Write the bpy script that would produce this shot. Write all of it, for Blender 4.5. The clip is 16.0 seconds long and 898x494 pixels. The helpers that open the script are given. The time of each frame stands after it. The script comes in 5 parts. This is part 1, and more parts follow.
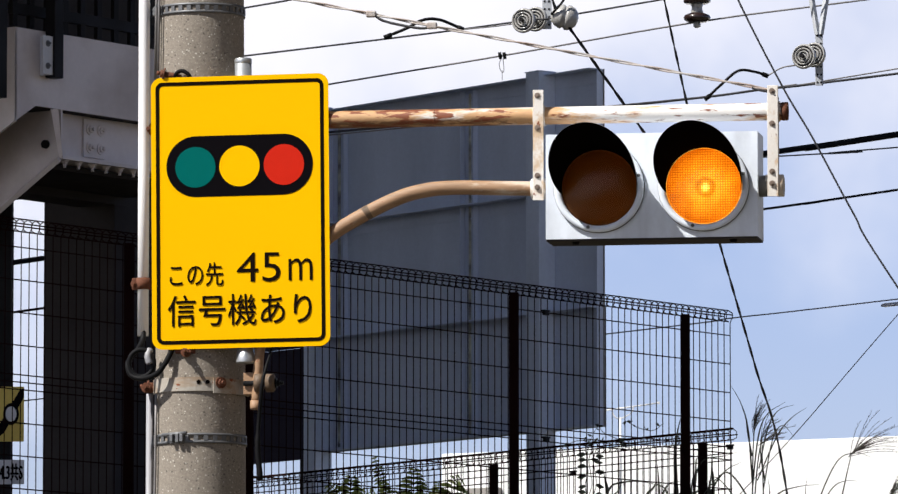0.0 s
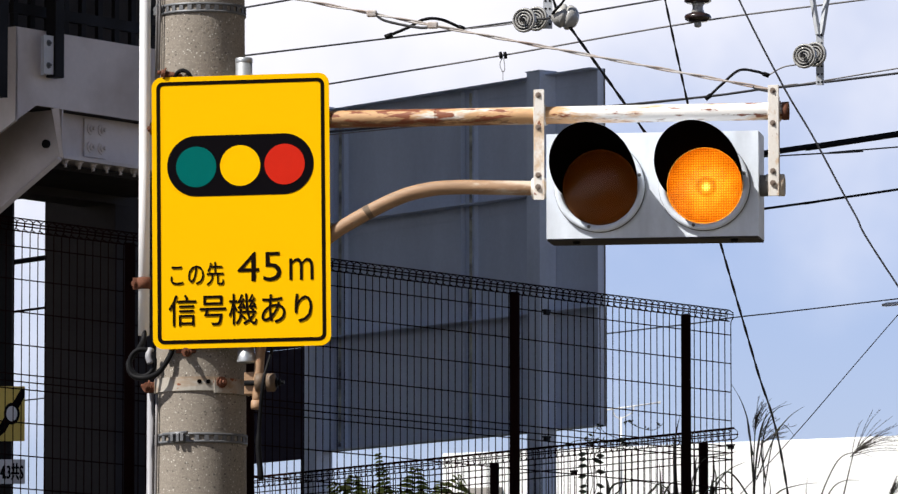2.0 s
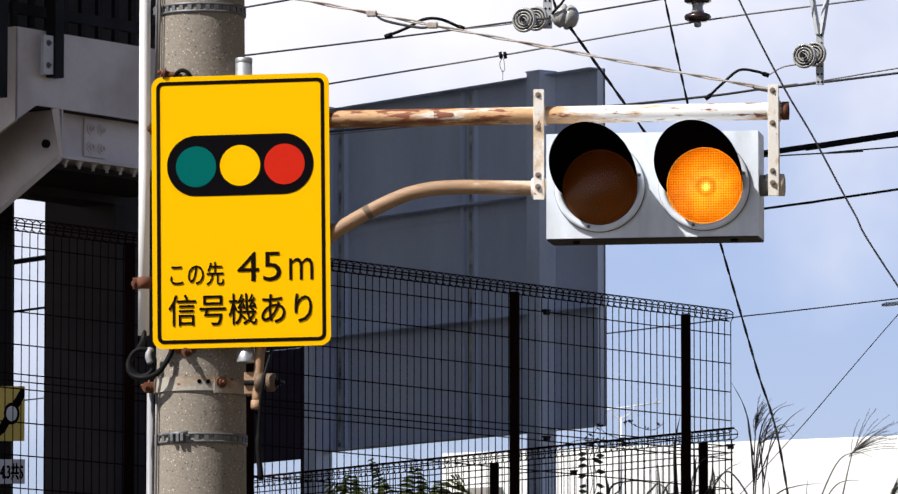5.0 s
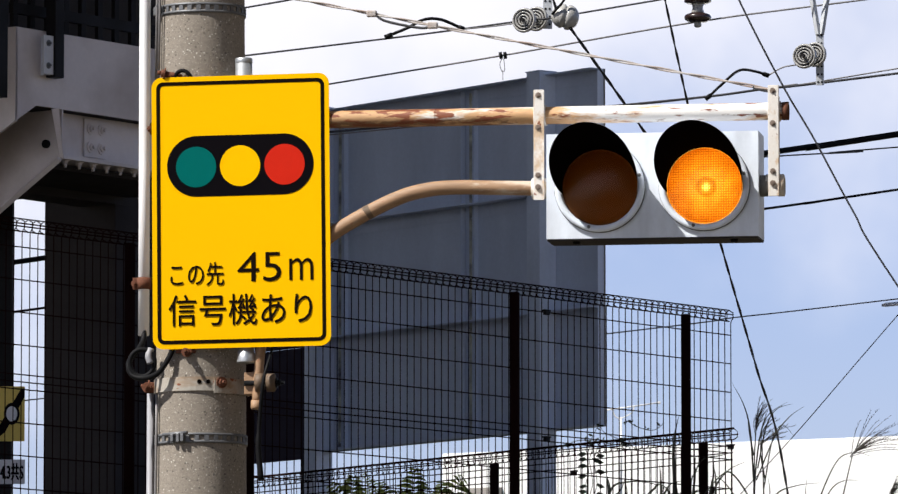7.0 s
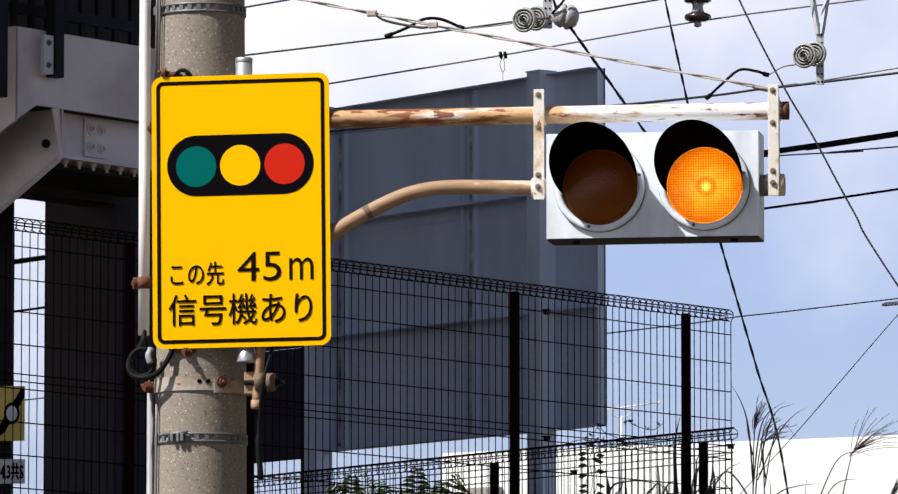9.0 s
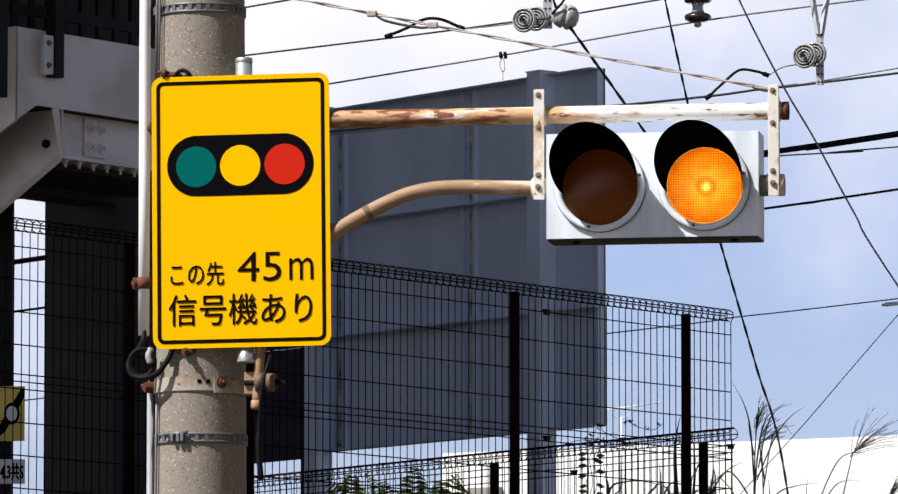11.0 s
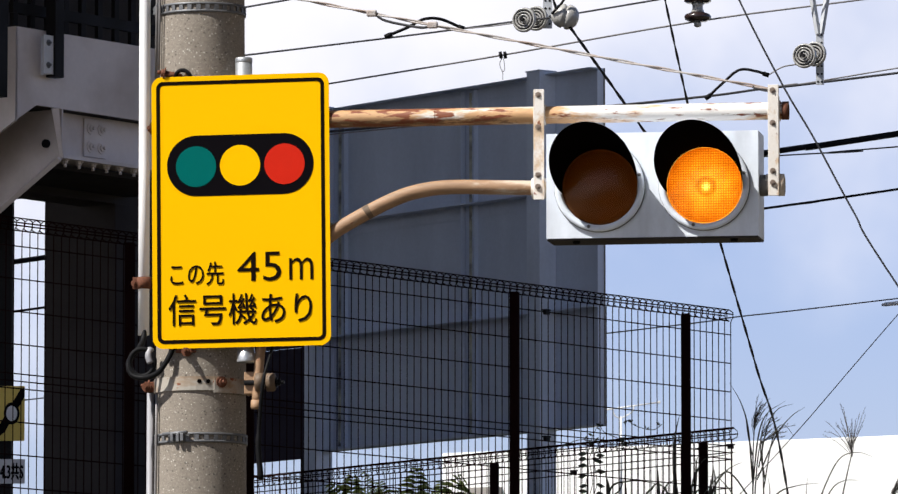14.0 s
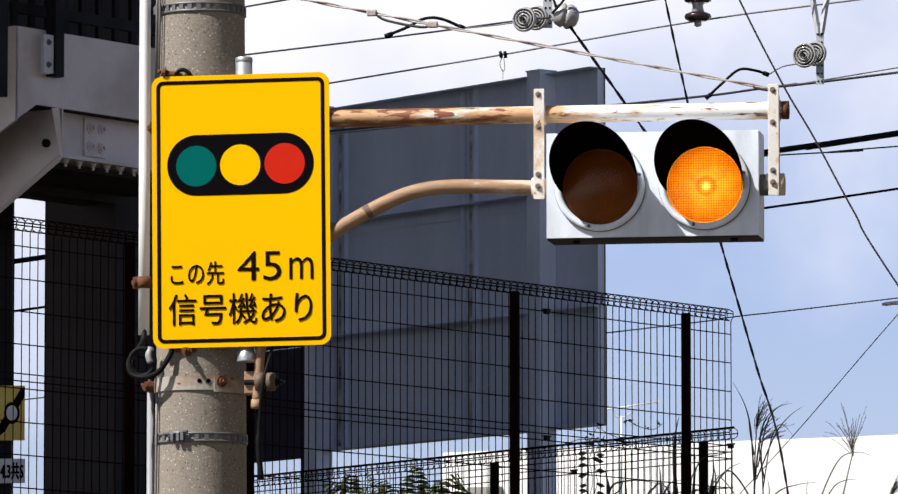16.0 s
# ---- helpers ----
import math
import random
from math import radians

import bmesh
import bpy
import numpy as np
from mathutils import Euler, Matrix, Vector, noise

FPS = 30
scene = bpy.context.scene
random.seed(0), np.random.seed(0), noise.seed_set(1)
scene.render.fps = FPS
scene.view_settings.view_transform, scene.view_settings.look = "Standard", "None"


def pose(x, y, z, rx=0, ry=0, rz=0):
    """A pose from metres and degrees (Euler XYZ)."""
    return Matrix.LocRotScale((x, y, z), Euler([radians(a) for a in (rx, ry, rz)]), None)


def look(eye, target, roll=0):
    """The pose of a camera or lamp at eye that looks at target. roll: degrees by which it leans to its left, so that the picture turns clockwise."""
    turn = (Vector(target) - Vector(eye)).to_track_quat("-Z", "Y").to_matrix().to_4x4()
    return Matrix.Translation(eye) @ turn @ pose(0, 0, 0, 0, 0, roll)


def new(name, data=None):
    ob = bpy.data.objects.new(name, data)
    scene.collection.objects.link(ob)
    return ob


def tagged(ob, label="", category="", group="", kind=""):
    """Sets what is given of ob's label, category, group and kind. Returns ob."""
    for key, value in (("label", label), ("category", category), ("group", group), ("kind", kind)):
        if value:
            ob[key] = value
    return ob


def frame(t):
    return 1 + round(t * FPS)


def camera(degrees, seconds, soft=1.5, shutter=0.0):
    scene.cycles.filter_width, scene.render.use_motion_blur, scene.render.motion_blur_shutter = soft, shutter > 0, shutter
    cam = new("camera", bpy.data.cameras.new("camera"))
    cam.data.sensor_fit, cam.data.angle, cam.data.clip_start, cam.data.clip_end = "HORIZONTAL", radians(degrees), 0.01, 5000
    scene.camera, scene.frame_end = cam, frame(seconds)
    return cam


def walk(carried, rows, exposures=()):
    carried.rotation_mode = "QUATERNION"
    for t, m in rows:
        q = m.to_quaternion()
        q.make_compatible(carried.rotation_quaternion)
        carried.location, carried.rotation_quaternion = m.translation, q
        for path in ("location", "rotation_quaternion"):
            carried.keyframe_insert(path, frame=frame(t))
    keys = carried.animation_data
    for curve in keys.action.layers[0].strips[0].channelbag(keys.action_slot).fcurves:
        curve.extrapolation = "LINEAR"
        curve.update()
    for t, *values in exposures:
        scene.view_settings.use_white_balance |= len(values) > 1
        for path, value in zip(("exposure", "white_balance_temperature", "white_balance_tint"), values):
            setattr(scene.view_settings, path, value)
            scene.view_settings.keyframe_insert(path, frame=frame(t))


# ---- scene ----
cam = camera(7.476, 16.0, soft=1.35)
SWAY = [(0, -1.1, 0), (0.3, 0, 0), (1.0, 0, 0), (1.5, 0.3, -1), (3.0, 0, 0), (4.0, 0, -0.7), (6.5, 0, -1), (7.5, 0.2, 0),
        (8.5, 0, 0), (9.0, 0.2, -1.2), (11.5, 0.2, -0.8), (12.5, 0.2, -0.7), (14.0, 0, -1.2), (14.5, 0.5, -1.8), (16.0, 0.3, -2)]
STEP = 0.004775  # degrees of one unit of the tripod's tremble
walk(cam, [(t, pose(0, 0, 1.6, 95.8004 + b * STEP, 0, a * STEP)) for t, a, b in SWAY], exposures=[(0, 0.2), (16, 0.2)])

# ---- daylight ----
SUN_TURN, SUN_HEIGHT = 240.0, 50.0
world = bpy.data.worlds.new("sky")
scene.world = world
world.use_nodes = True
wn, wl = world.node_tree.nodes, world.node_tree.links
back = wn["Background"]
sky = wn.new("ShaderNodeTexSky")
sky.sky_type, sky.sun_disc = "NISHITA", False
sky.sun_elevation, sky.sun_rotation = radians(SUN_HEIGHT), radians(SUN_TURN)
sky.air_density, sky.dust_density, sky.ozone_density = 1.0, 0.6, 2.0
tint = wn.new("ShaderNodeMix")
tint.data_type, tint.blend_type = "RGBA", "MULTIPLY"
tint.inputs[0].default_value = 1.0
wl.new(sky.outputs[0], tint.inputs[6])
way = wn.new("ShaderNodeTexCoord")
puff = wn.new("ShaderNodeTexNoise")
puff.inputs["Scale"].default_value, puff.inputs["Detail"].default_value, puff.inputs["Roughness"].default_value = 16.0, 5.0, 0.5
wl.new(way.outputs["Generated"], puff.inputs["Vector"])
# the bank of cloud thickens upwards and to the west
bank = wn.new("ShaderNodeVectorMath")
bank.operation = "DOT_PRODUCT"
bank.inputs[1].default_value = (-3.0, 0.0, 14.0)
wl.new(way.outputs["Generated"], bank.inputs[0])
total = wn.new("ShaderNodeMath")
total.operation = "MULTIPLY_ADD"
total.inputs[1].default_value = 1.9
wl.new(puff.outputs["Fac"], total.inputs[0])
wl.new(bank.outputs["Value"], total.inputs[2])
cover = wn.new("ShaderNodeMapRange")
cover.interpolation_type = "SMOOTHSTEP"
cover.inputs["From Min"].default_value, cover.inputs["From Max"].default_value = 2.00, 3.02
wl.new(total.outputs[0], cover.inputs["Value"])
cloud = wn.new("ShaderNodeMix")
cloud.data_type = "RGBA"
cloud.inputs[7].default_value = (10.2, 10.1, 10.8, 1)
# the bank lies low; overhead the sky is clear
axes = wn.new("ShaderNodeSeparateXYZ")
wl.new(way.outputs["Generated"], axes.inputs[0])
clear = wn.new("ShaderNodeMapRange")
clear.interpolation_type = "SMOOTHSTEP"
clear.inputs["From Min"].default_value, clear.inputs["From Max"].default_value = 0.15, 0.32
clear.inputs["To Min"].default_value, clear.inputs["To Max"].default_value = 1.0, 0.0
wl.new(axes.outputs["Z"], clear.inputs["Value"])
# pale haze low down, deeper blue overhead
depth = wn.new("ShaderNodeValToRGB")
depth.color_ramp.elements[0].position, depth.color_ramp.elements[0].color = 0.10, (1.12, 1.06, 1.40, 1)
depth.color_ramp.elements[1].position, depth.color_ramp.elements[1].color = 0.50, (0.44, 0.42, 0.41, 1)
wl.new(axes.outputs["Z"], depth.inputs["Fac"])
wl.new(depth.outputs["Color"], tint.inputs[7])
low = wn.new("ShaderNodeMath")
low.operation = "MULTIPLY"
wl.new(cover.outputs[0], low.inputs[0])
wl.new(clear.outputs[0], low.inputs[1])
wl.new(low.outputs[0], cloud.inputs[0])
wl.new(tint.outputs[2], cloud.inputs[6])
wl.new(cloud.outputs[2], back.inputs["Color"])
back.inputs["Strength"].default_value = 0.087

sun = new("sun", bpy.data.lights.new("sun", "SUN"))
sun.data.energy, sun.data.angle, sun.data.color = 6.0, radians(0.53), (1.0, 0.965, 0.91)
_a, _e = radians(SUN_TURN), radians(SUN_HEIGHT)
SUN_WAY = Vector((math.sin(_a) * math.cos(_e), math.cos(_a) * math.cos(_e), math.sin(_e)))
sun.matrix_world = look(SUN_WAY * 60, (0, 0, 0))


# ---- materials ----
def nodes_of(name):
    m = bpy.data.materials.new(name)
    m.use_nodes = True
    t = m.node_tree
    return m, t.nodes, t.links, t.nodes["Principled BSDF"]


def noise_node(n, l, coord, scale, detail=4.0, stretch=None):
    x = n.new("ShaderNodeTexNoise")
    x.inputs["Scale"].default_value, x.inputs["Detail"].default_value = scale, detail
    if stretch:
        mp = n.new("ShaderNodeMapping")
        mp.inputs["Scale"].default_value = stretch
        l.new(coord, mp.inputs["Vector"])
        coord = mp.outputs["Vector"]
    l.new(coord, x.inputs["Vector"])
    return x


def ramp_node(n, l, source, stops):
    r = n.new("ShaderNodeValToRGB")
    while len(r.color_ramp.elements) < len(stops):
        r.color_ramp.elements.new(0.5)
    for e, (p, c) in zip(r.color_ramp.elements, stops):
        e.position, e.color = p, (*c, 1) if len(c) == 3 else c
    l.new(source, r.inputs["Fac"])
    return r


def mix_node(n, l, fac, a, b, blend="MIX"):
    x = n.new("ShaderNodeMix")
    x.data_type, x.blend_type = "RGBA", blend
    for v, i in ((fac, 0), (a, 6), (b, 7)):
        if isinstance(v, (int, float)):
            x.inputs[i].default_value = v
        elif isinstance(v, tuple):
            x.inputs[i].default_value = (*v, 1)
        else:
            l.new(v, x.inputs[i])
    return x.outputs[2]


def surface(name, color, rough=0.6, metal=0.0, vary=0.18, fine=40.0, coarse=3.0, bump=0.15, dirt=None, dirt_amount=0.3, stretch=None, coat=0.0, gloss=0.5):
    """A worn surface: fine grain, coarse blotches, dirt and relief."""
    m, n, l, p = nodes_of(name)
    co = n.new("ShaderNodeTexCoord").outputs["Object"]
    a = noise_node(n, l, co, fine, 5.0)
    b = noise_node(n, l, co, coarse, 6.0, stretch)
    lo = tuple(c * (1 - vary) for c in color)
    hi = tuple(min(1, c * (1 + vary)) for c in color)
    base = mix_node(n, l, a.outputs["Fac"], lo, hi)
    stain = ramp_node(n, l, b.outputs["Fac"], [(0.42, (0, 0, 0)), (0.72, (dirt_amount,) * 3)])
    base = mix_node(n, l, stain.outputs["Color"], base, dirt or tuple(c * 0.45 for c in color))
    l.new(base, p.inputs["Base Color"])
    rr = ramp_node(n, l, b.outputs["Fac"], [(0.3, (max(0, rough - 0.1),) * 3), (0.7, (min(1, rough + 0.12),) * 3)])
    l.new(rr.outputs["Color"], p.inputs["Roughness"])
    p.inputs["Metallic"].default_value = metal
    p.inputs["Coat Weight"].default_value = coat
    p.inputs["Specular IOR Level"].default_value = gloss
    if bump:
        bp = n.new("ShaderNodeBump")
        bp.inputs["Strength"].default_value, bp.inputs["Distance"].default_value = bump, 0.004
        l.new(a.outputs["Fac"], bp.inputs["Height"])
        l.new(bp.outputs["Normal"], p.inputs["Normal"])
    return m


def concrete_mat():
    m, n, l, p = nodes_of("spun_concrete")
    co = n.new("ShaderNodeTexCoord").outputs["Object"]
    grain = noise_node(n, l, co, 120.0, 6.0)
    blot = noise_node(n, l, co, 4.0, 6.0, (1, 1, 0.35))
    base = mix_node(n, l, grain.outputs["Fac"], (0.155, 0.134, 0.110), (0.365, 0.320, 0.270))
    st = ramp_node(n, l, blot.outputs["Fac"], [(0.4, (0, 0, 0)), (0.75, (0.45,) * 3)])
    base = mix_node(n, l, st.outputs["Color"], base, (0.19, 0.16, 0.125))
    for scale, size, colour in ((150.0, 0.20, (0.48, 0.45, 0.39)), (75.0, 0.17, (0.05, 0.045, 0.04)), (62.0, 0.17, (0.62, 0.59, 0.53)), (38.0, 0.16, (0.10, 0.088, 0.075))):
        v = n.new("ShaderNodeTexVoronoi")
        v.inputs["Scale"].default_value, v.inputs["Randomness"].default_value = scale, 1.0
        mp = n.new("ShaderNodeMapping")
        mp.inputs["Location"].default_value = (scale, 3.1, 1.7)
        l.new(co, mp.inputs["Vector"])
        l.new(mp.outputs["Vector"], v.inputs["Vector"])
        dot = ramp_node(n, l, v.outputs["Distance"], [(size * 0.7, (0.9,) * 3), (size, (0, 0, 0))])
        base = mix_node(n, l, dot.outputs["Color"], base, colour)
    l.new(base, p.inputs["Base Color"])
    p.inputs["Roughness"].default_value = 0.9
    bp = n.new("ShaderNodeBump")
    bp.inputs["Strength"].default_value, bp.inputs["Distance"].default_value = 0.5, 0.003
    l.new(grain.outputs["Fac"], bp.inputs["Height"])
    l.new(bp.outputs["Normal"], p.inputs["Normal"])
    return m


def rusty_paint(name, paint, tan, tan_stops, rust_stops, under=0.0, middle=0.0, lie=(0.3, 1.3, 1.3)):
    """White paint gone to tan stain and red rust; the stops say how much of each along x, in steps of 0.2 m from x = 0.
    under browns the pipe's lower side, from about z = middle down, where the tan is strong.
    """
    m, n, l, p = nodes_of(name)
    co = n.new("ShaderNodeTexCoord").outputs["Object"]
    sx = n.new("ShaderNodeSeparateXYZ")
    l.new(co, sx.inputs[0])
    span = n.new("ShaderNodeMath")
    span.operation = "MULTIPLY"
    span.inputs[1].default_value = 0.5
    l.new(sx.outputs["X"], span.inputs[0])
    big = noise_node(n, l, co, 15.0, 9.0, lie)
    streak = noise_node(n, l, co, 42.0, 9.0, lie)
    fine = noise_node(n, l, co, 150.0, 6.0, lie)

    def amount(stops, source, lo, hi):
        along = ramp_node(n, l, span.outputs[0], [(k * 0.1, (v,) * 3) for k, v in enumerate(stops)])
        add = n.new("ShaderNodeMath")
        add.operation = "ADD"
        l.new(along.outputs["Color"], add.inputs[0])
        l.new(source.outputs["Fac"], add.inputs[1])
        speck = n.new("ShaderNodeMath")
        speck.operation = "MULTIPLY_ADD"
        speck.inputs[1].default_value = 0.22
        l.new(fine.outputs["Fac"], speck.inputs[0])
        l.new(add.outputs[0], speck.inputs[2])
        lo, hi = lo + 0.11, hi + 0.11
        return ramp_node(n, l, speck.outputs[0], [(lo, (0, 0, 0)), (hi, (1, 1, 1))]).outputs["Color"]

    base = mix_node(n, l, fine.outputs["Fac"], tuple(c * 0.9 for c in paint), tuple(min(0.85, c * 1.1) for c in paint))
    tans = mix_node(n, l, streak.outputs["Fac"], tuple(c * 0.55 for c in tan), tuple(min(0.85, c * 1.4) for c in tan))
    base = mix_node(n, l, amount(tan_stops, big, 0.76, 0.96), base, tans)
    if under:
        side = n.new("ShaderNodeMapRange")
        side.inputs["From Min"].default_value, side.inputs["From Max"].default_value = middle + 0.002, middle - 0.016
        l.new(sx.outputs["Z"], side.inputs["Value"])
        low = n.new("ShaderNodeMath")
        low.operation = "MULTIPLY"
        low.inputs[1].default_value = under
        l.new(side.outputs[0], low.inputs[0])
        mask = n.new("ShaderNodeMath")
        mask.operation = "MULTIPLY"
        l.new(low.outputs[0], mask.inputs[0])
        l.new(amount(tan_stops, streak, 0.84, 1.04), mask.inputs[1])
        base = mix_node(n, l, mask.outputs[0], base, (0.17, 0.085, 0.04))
    rust = mix_node(n, l, fine.outputs["Fac"], (0.10, 0.026, 0.012), (0.30, 0.085, 0.03))
    rusted = amount(rust_stops, streak, 0.80, 0.845)
    base = mix_node(n, l, rusted, base, rust)
    l.new(base, p.inputs["Base Color"])
    p.inputs["Roughness"].default_value = 0.62
    bp = n.new("ShaderNodeBump")
    bp.inputs["Strength"].default_value, bp.inputs["Distance"].default_value = 0.4, 0.002
    l.new(streak.outputs["Fac"], bp.inputs["Height"])
    l.new(bp.outputs["Normal"], p.inputs["Normal"])
    return m


def lens_mat():
    """Amber prismatic plastic: tinted, clear in part, ribbed in a square grid."""
    m, n, l, p = nodes_of("amber_lens")
    co = n.new("ShaderNodeTexCoord").outputs["Object"]
    # a pale reflection on the dome is painted into the amber as smears
    haze = noise_node(n, l, co, 8.0, 5.0, (0.7, 1, 2.6))
    reflection_smear = ramp_node(n, l, haze.outputs["Fac"], [(0.45, (0, 0, 0)), (0.68, (0.6,) * 3)])
    l.new(mix_node(n, l, reflection_smear.outputs["Color"], (0.36, 0.085, 0.003), (0.34, 0.20, 0.11)), p.inputs["Base Color"])
    p.inputs["Roughness"].default_value = 0.16
    p.inputs["Specular IOR Level"].default_value = 0.7
    bp = n.new("ShaderNodeBump")
    bp.inputs["Strength"].default_value, bp.inputs["Distance"].default_value = 0.2, 0.002
    axes_ = n.new("ShaderNodeSeparateXYZ")
    l.new(co, axes_.inputs[0])
    ribs = []
    for axis in ("X", "Z"):
        w = n.new("ShaderNodeMath")
        w.operation = "PINGPONG"
        w.inputs[1].default_value = 0.0042
        l.new(axes_.outputs[axis], w.inputs[0])
        ribs.append(w.outputs[0])
    both = n.new("ShaderNodeMath")
    both.operation = "ADD"
    l.new(ribs[0], both.inputs[0]), l.new(ribs[1], both.inputs[1])
    tall = n.new("ShaderNodeMath")
    tall.operation = "MULTIPLY"
    tall.inputs[1].default_value = 120.0
    l.new(both.outputs[0], tall.inputs[0])
    l.new(tall.outputs[0], bp.inputs["Height"])
    l.new(bp.outputs["Normal"], p.inputs["Normal"])
    tr = n.new("ShaderNodeBsdfTransparent")
    tr.inputs["Color"].default_value = (1.0, 0.58, 0.14, 1)
    ms = n.new("ShaderNodeMixShader")
    ms.inputs[0].default_value = 0.32
    l.new(tr.outputs[0], ms.inputs[1])
    l.new(p.outputs[0], ms.inputs[2])
    l.new(ms.outputs[0], n["Material Output"].inputs["Surface"])
    return m


def glow_mat(name, strength, side):
    """The lit reflector of a lamp: amber, with the bulb's hot spot in the middle."""
    m, n, l, p = nodes_of(name)
    co = n.new("ShaderNodeTexCoord").outputs["Object"]
    ln = n.new("ShaderNodeVectorMath")
    ln.operation = "LENGTH"
    l.new(co, ln.inputs[0])
    sc = n.new("ShaderNodeMath")
    sc.operation = "DIVIDE"
    sc.inputs[1].default_value = 0.14
    l.new(ln.outputs["Value"], sc.inputs[0])
    r = ramp_node(n, l, sc.outputs[0], [(0.0, (5.0, 5.0, 4.2)), (0.07, (4.0, 3.6, 2.2)), (0.12, (2.3, 1.6, 0.45)), (0.20, (1.75, 0.95, 0.10)), (0.28, (2.6, 1.75, 0.45)), (0.55, (2.3, 1.22, 0.17)), (0.95, (1.35, 0.50, 0.03))])
    wob = noise_node(n, l, co, 22.0, 3.0)
    shade = ramp_node(n, l, wob.outputs["Fac"], [(0.3, (0.70, 0.62, 0.5)), (0.7, (1, 1, 1))])
    col = mix_node(n, l, 1.0, r.outputs["Color"], shade.outputs["Color"], "MULTIPLY")
    sx = n.new("ShaderNodeSeparateXYZ")
    l.new(co, sx.inputs[0])
    lines = []
    for axis in ("X", "Z"):
        w = n.new("ShaderNodeMath")
        w.operation = "PINGPONG"
        w.inputs[1].default_value = 0.0042
        l.new(sx.outputs[axis], w.inputs[0])
        lines.append(w.outputs[0])
    mn = n.new("ShaderNodeMath")
    mn.operation = "MINIMUM"
    l.new(lines[0], mn.inputs[0]), l.new(lines[1], mn.inputs[1])
    grid = ramp_node(n, l, mn.outputs[0], [(0.0, (0.36, 0.22, 0.08)), (0.0028, (1, 1, 1))])
    col = mix_node(n, l, 1.0, col, grid.outputs["Color"], "MULTIPLY")
    lean = n.new("ShaderNodeMapRange")
    lean.inputs["From Min"].default_value, lean.inputs["From Max"].default_value = -0.13, 0.13
    lean.inputs["To Min"].default_value, lean.inputs["To Max"].default_value = strength * (1 - side), strength * (1 + side)
    l.new(sx.outputs["X"], lean.inputs["Value"])
    em = n.new("ShaderNodeEmission")
    l.new(col, em.inputs["Color"])
    l.new(lean.outputs[0], em.inputs["Strength"])
    l.new(em.outputs[0], n["Material Output"].inputs["Surface"])
    return m


def leaf_mat(name, dark, light, through_amount=0.25):
    m, n, l, p = nodes_of(name)
    g = n.new("ShaderNodeNewGeometry")
    co = n.new("ShaderNodeTexCoord").outputs["Object"]
    nz = noise_node(n, l, co, 30.0)
    base = mix_node(n, l, g.outputs["Random Per Island"], dark, light)
    base = mix_node(n, l, nz.outputs["Fac"], base, tuple(c * 0.7 for c in dark))
    l.new(base, p.inputs["Base Color"])
    p.inputs["Roughness"].default_value = 0.5
    td = n.new("ShaderNodeBsdfTranslucent")
    l.new(base, td.inputs["Color"])
    ms = n.new("ShaderNodeMixShader")
    ms.inputs[0].default_value = through_amount
    l.new(p.outputs[0], ms.inputs[1]), l.new(td.outputs[0], ms.inputs[2])
    l.new(ms.outputs[0], n["Material Output"].inputs["Surface"])
    return m


CONCRETE = concrete_mat()
YELLOW = surface("yellow_sign_sheet", (0.97, 0.515, 0.0), 0.42, vary=0.02, fine=200, coarse=2, bump=0.02, dirt_amount=0.04, gloss=0.03)
BLACK_SHEET = surface("black_sign_ink", (0.0045, 0.0036, 0.005), 0.5, vary=0.1, bump=0, gloss=0.02)
BROWN_INK = surface("lettering_ink", (0.009, 0.005, 0.003), 0.5, vary=0.1, bump=0, gloss=0.02)
GREEN_SHEET = surface("green_sign_sheet", (0.0, 0.125, 0.112), 0.42, vary=0.05, bump=0, dirt_amount=0.05, gloss=0.04)
RED_SHEET = surface("red_sign_sheet", (0.60, 0.022, 0.009), 0.42, vary=0.05, bump=0, dirt_amount=0.05, gloss=0.05)
ALU = surface("sign_aluminium", (0.55, 0.56, 0.57), 0.4, 0.9, bump=0.05)
GALV = surface("galvanised_steel", (0.52, 0.54, 0.56), 0.42, 0.75, vary=0.2, fine=90, coarse=12, bump=0.1, dirt_amount=0.3)
DULL_GALV = surface("dull_zinc_strap", (0.155, 0.16, 0.17), 0.6, 0.45, fine=90, coarse=14, bump=0.15, dirt_amount=0.4)
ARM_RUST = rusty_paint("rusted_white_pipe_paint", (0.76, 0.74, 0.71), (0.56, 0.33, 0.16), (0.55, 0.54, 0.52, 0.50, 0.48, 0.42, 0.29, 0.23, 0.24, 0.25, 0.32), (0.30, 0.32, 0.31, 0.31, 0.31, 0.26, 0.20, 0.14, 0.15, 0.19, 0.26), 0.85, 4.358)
BEIGE_PAINT = rusty_paint("beige_pipe_paint", (0.54, 0.44, 0.34), (0.34, 0.205, 0.115), (0.35, 0.55, 0.62, 0.52, 0.45, 0.38, 0.3, 0.26), (0.1, 0.17, 0.22, 0.17, 0.12, 0.1, 0.08))
STRAP_PAINT = rusty_paint("white_strap_paint", (0.74, 0.70, 0.65), (0.58, 0.43, 0.29), (0.2, 0.2, 0.2, 0.2, 0.2, 0.24, 0.26, 0.24, 0.2, 0.2, 0.22), (0.1, 0.1, 0.1, 0.1, 0.1, 0.14, 0.14, 0.1, 0.14, 0.15, 0.1), lie=(1.2, 1.2, 0.8))
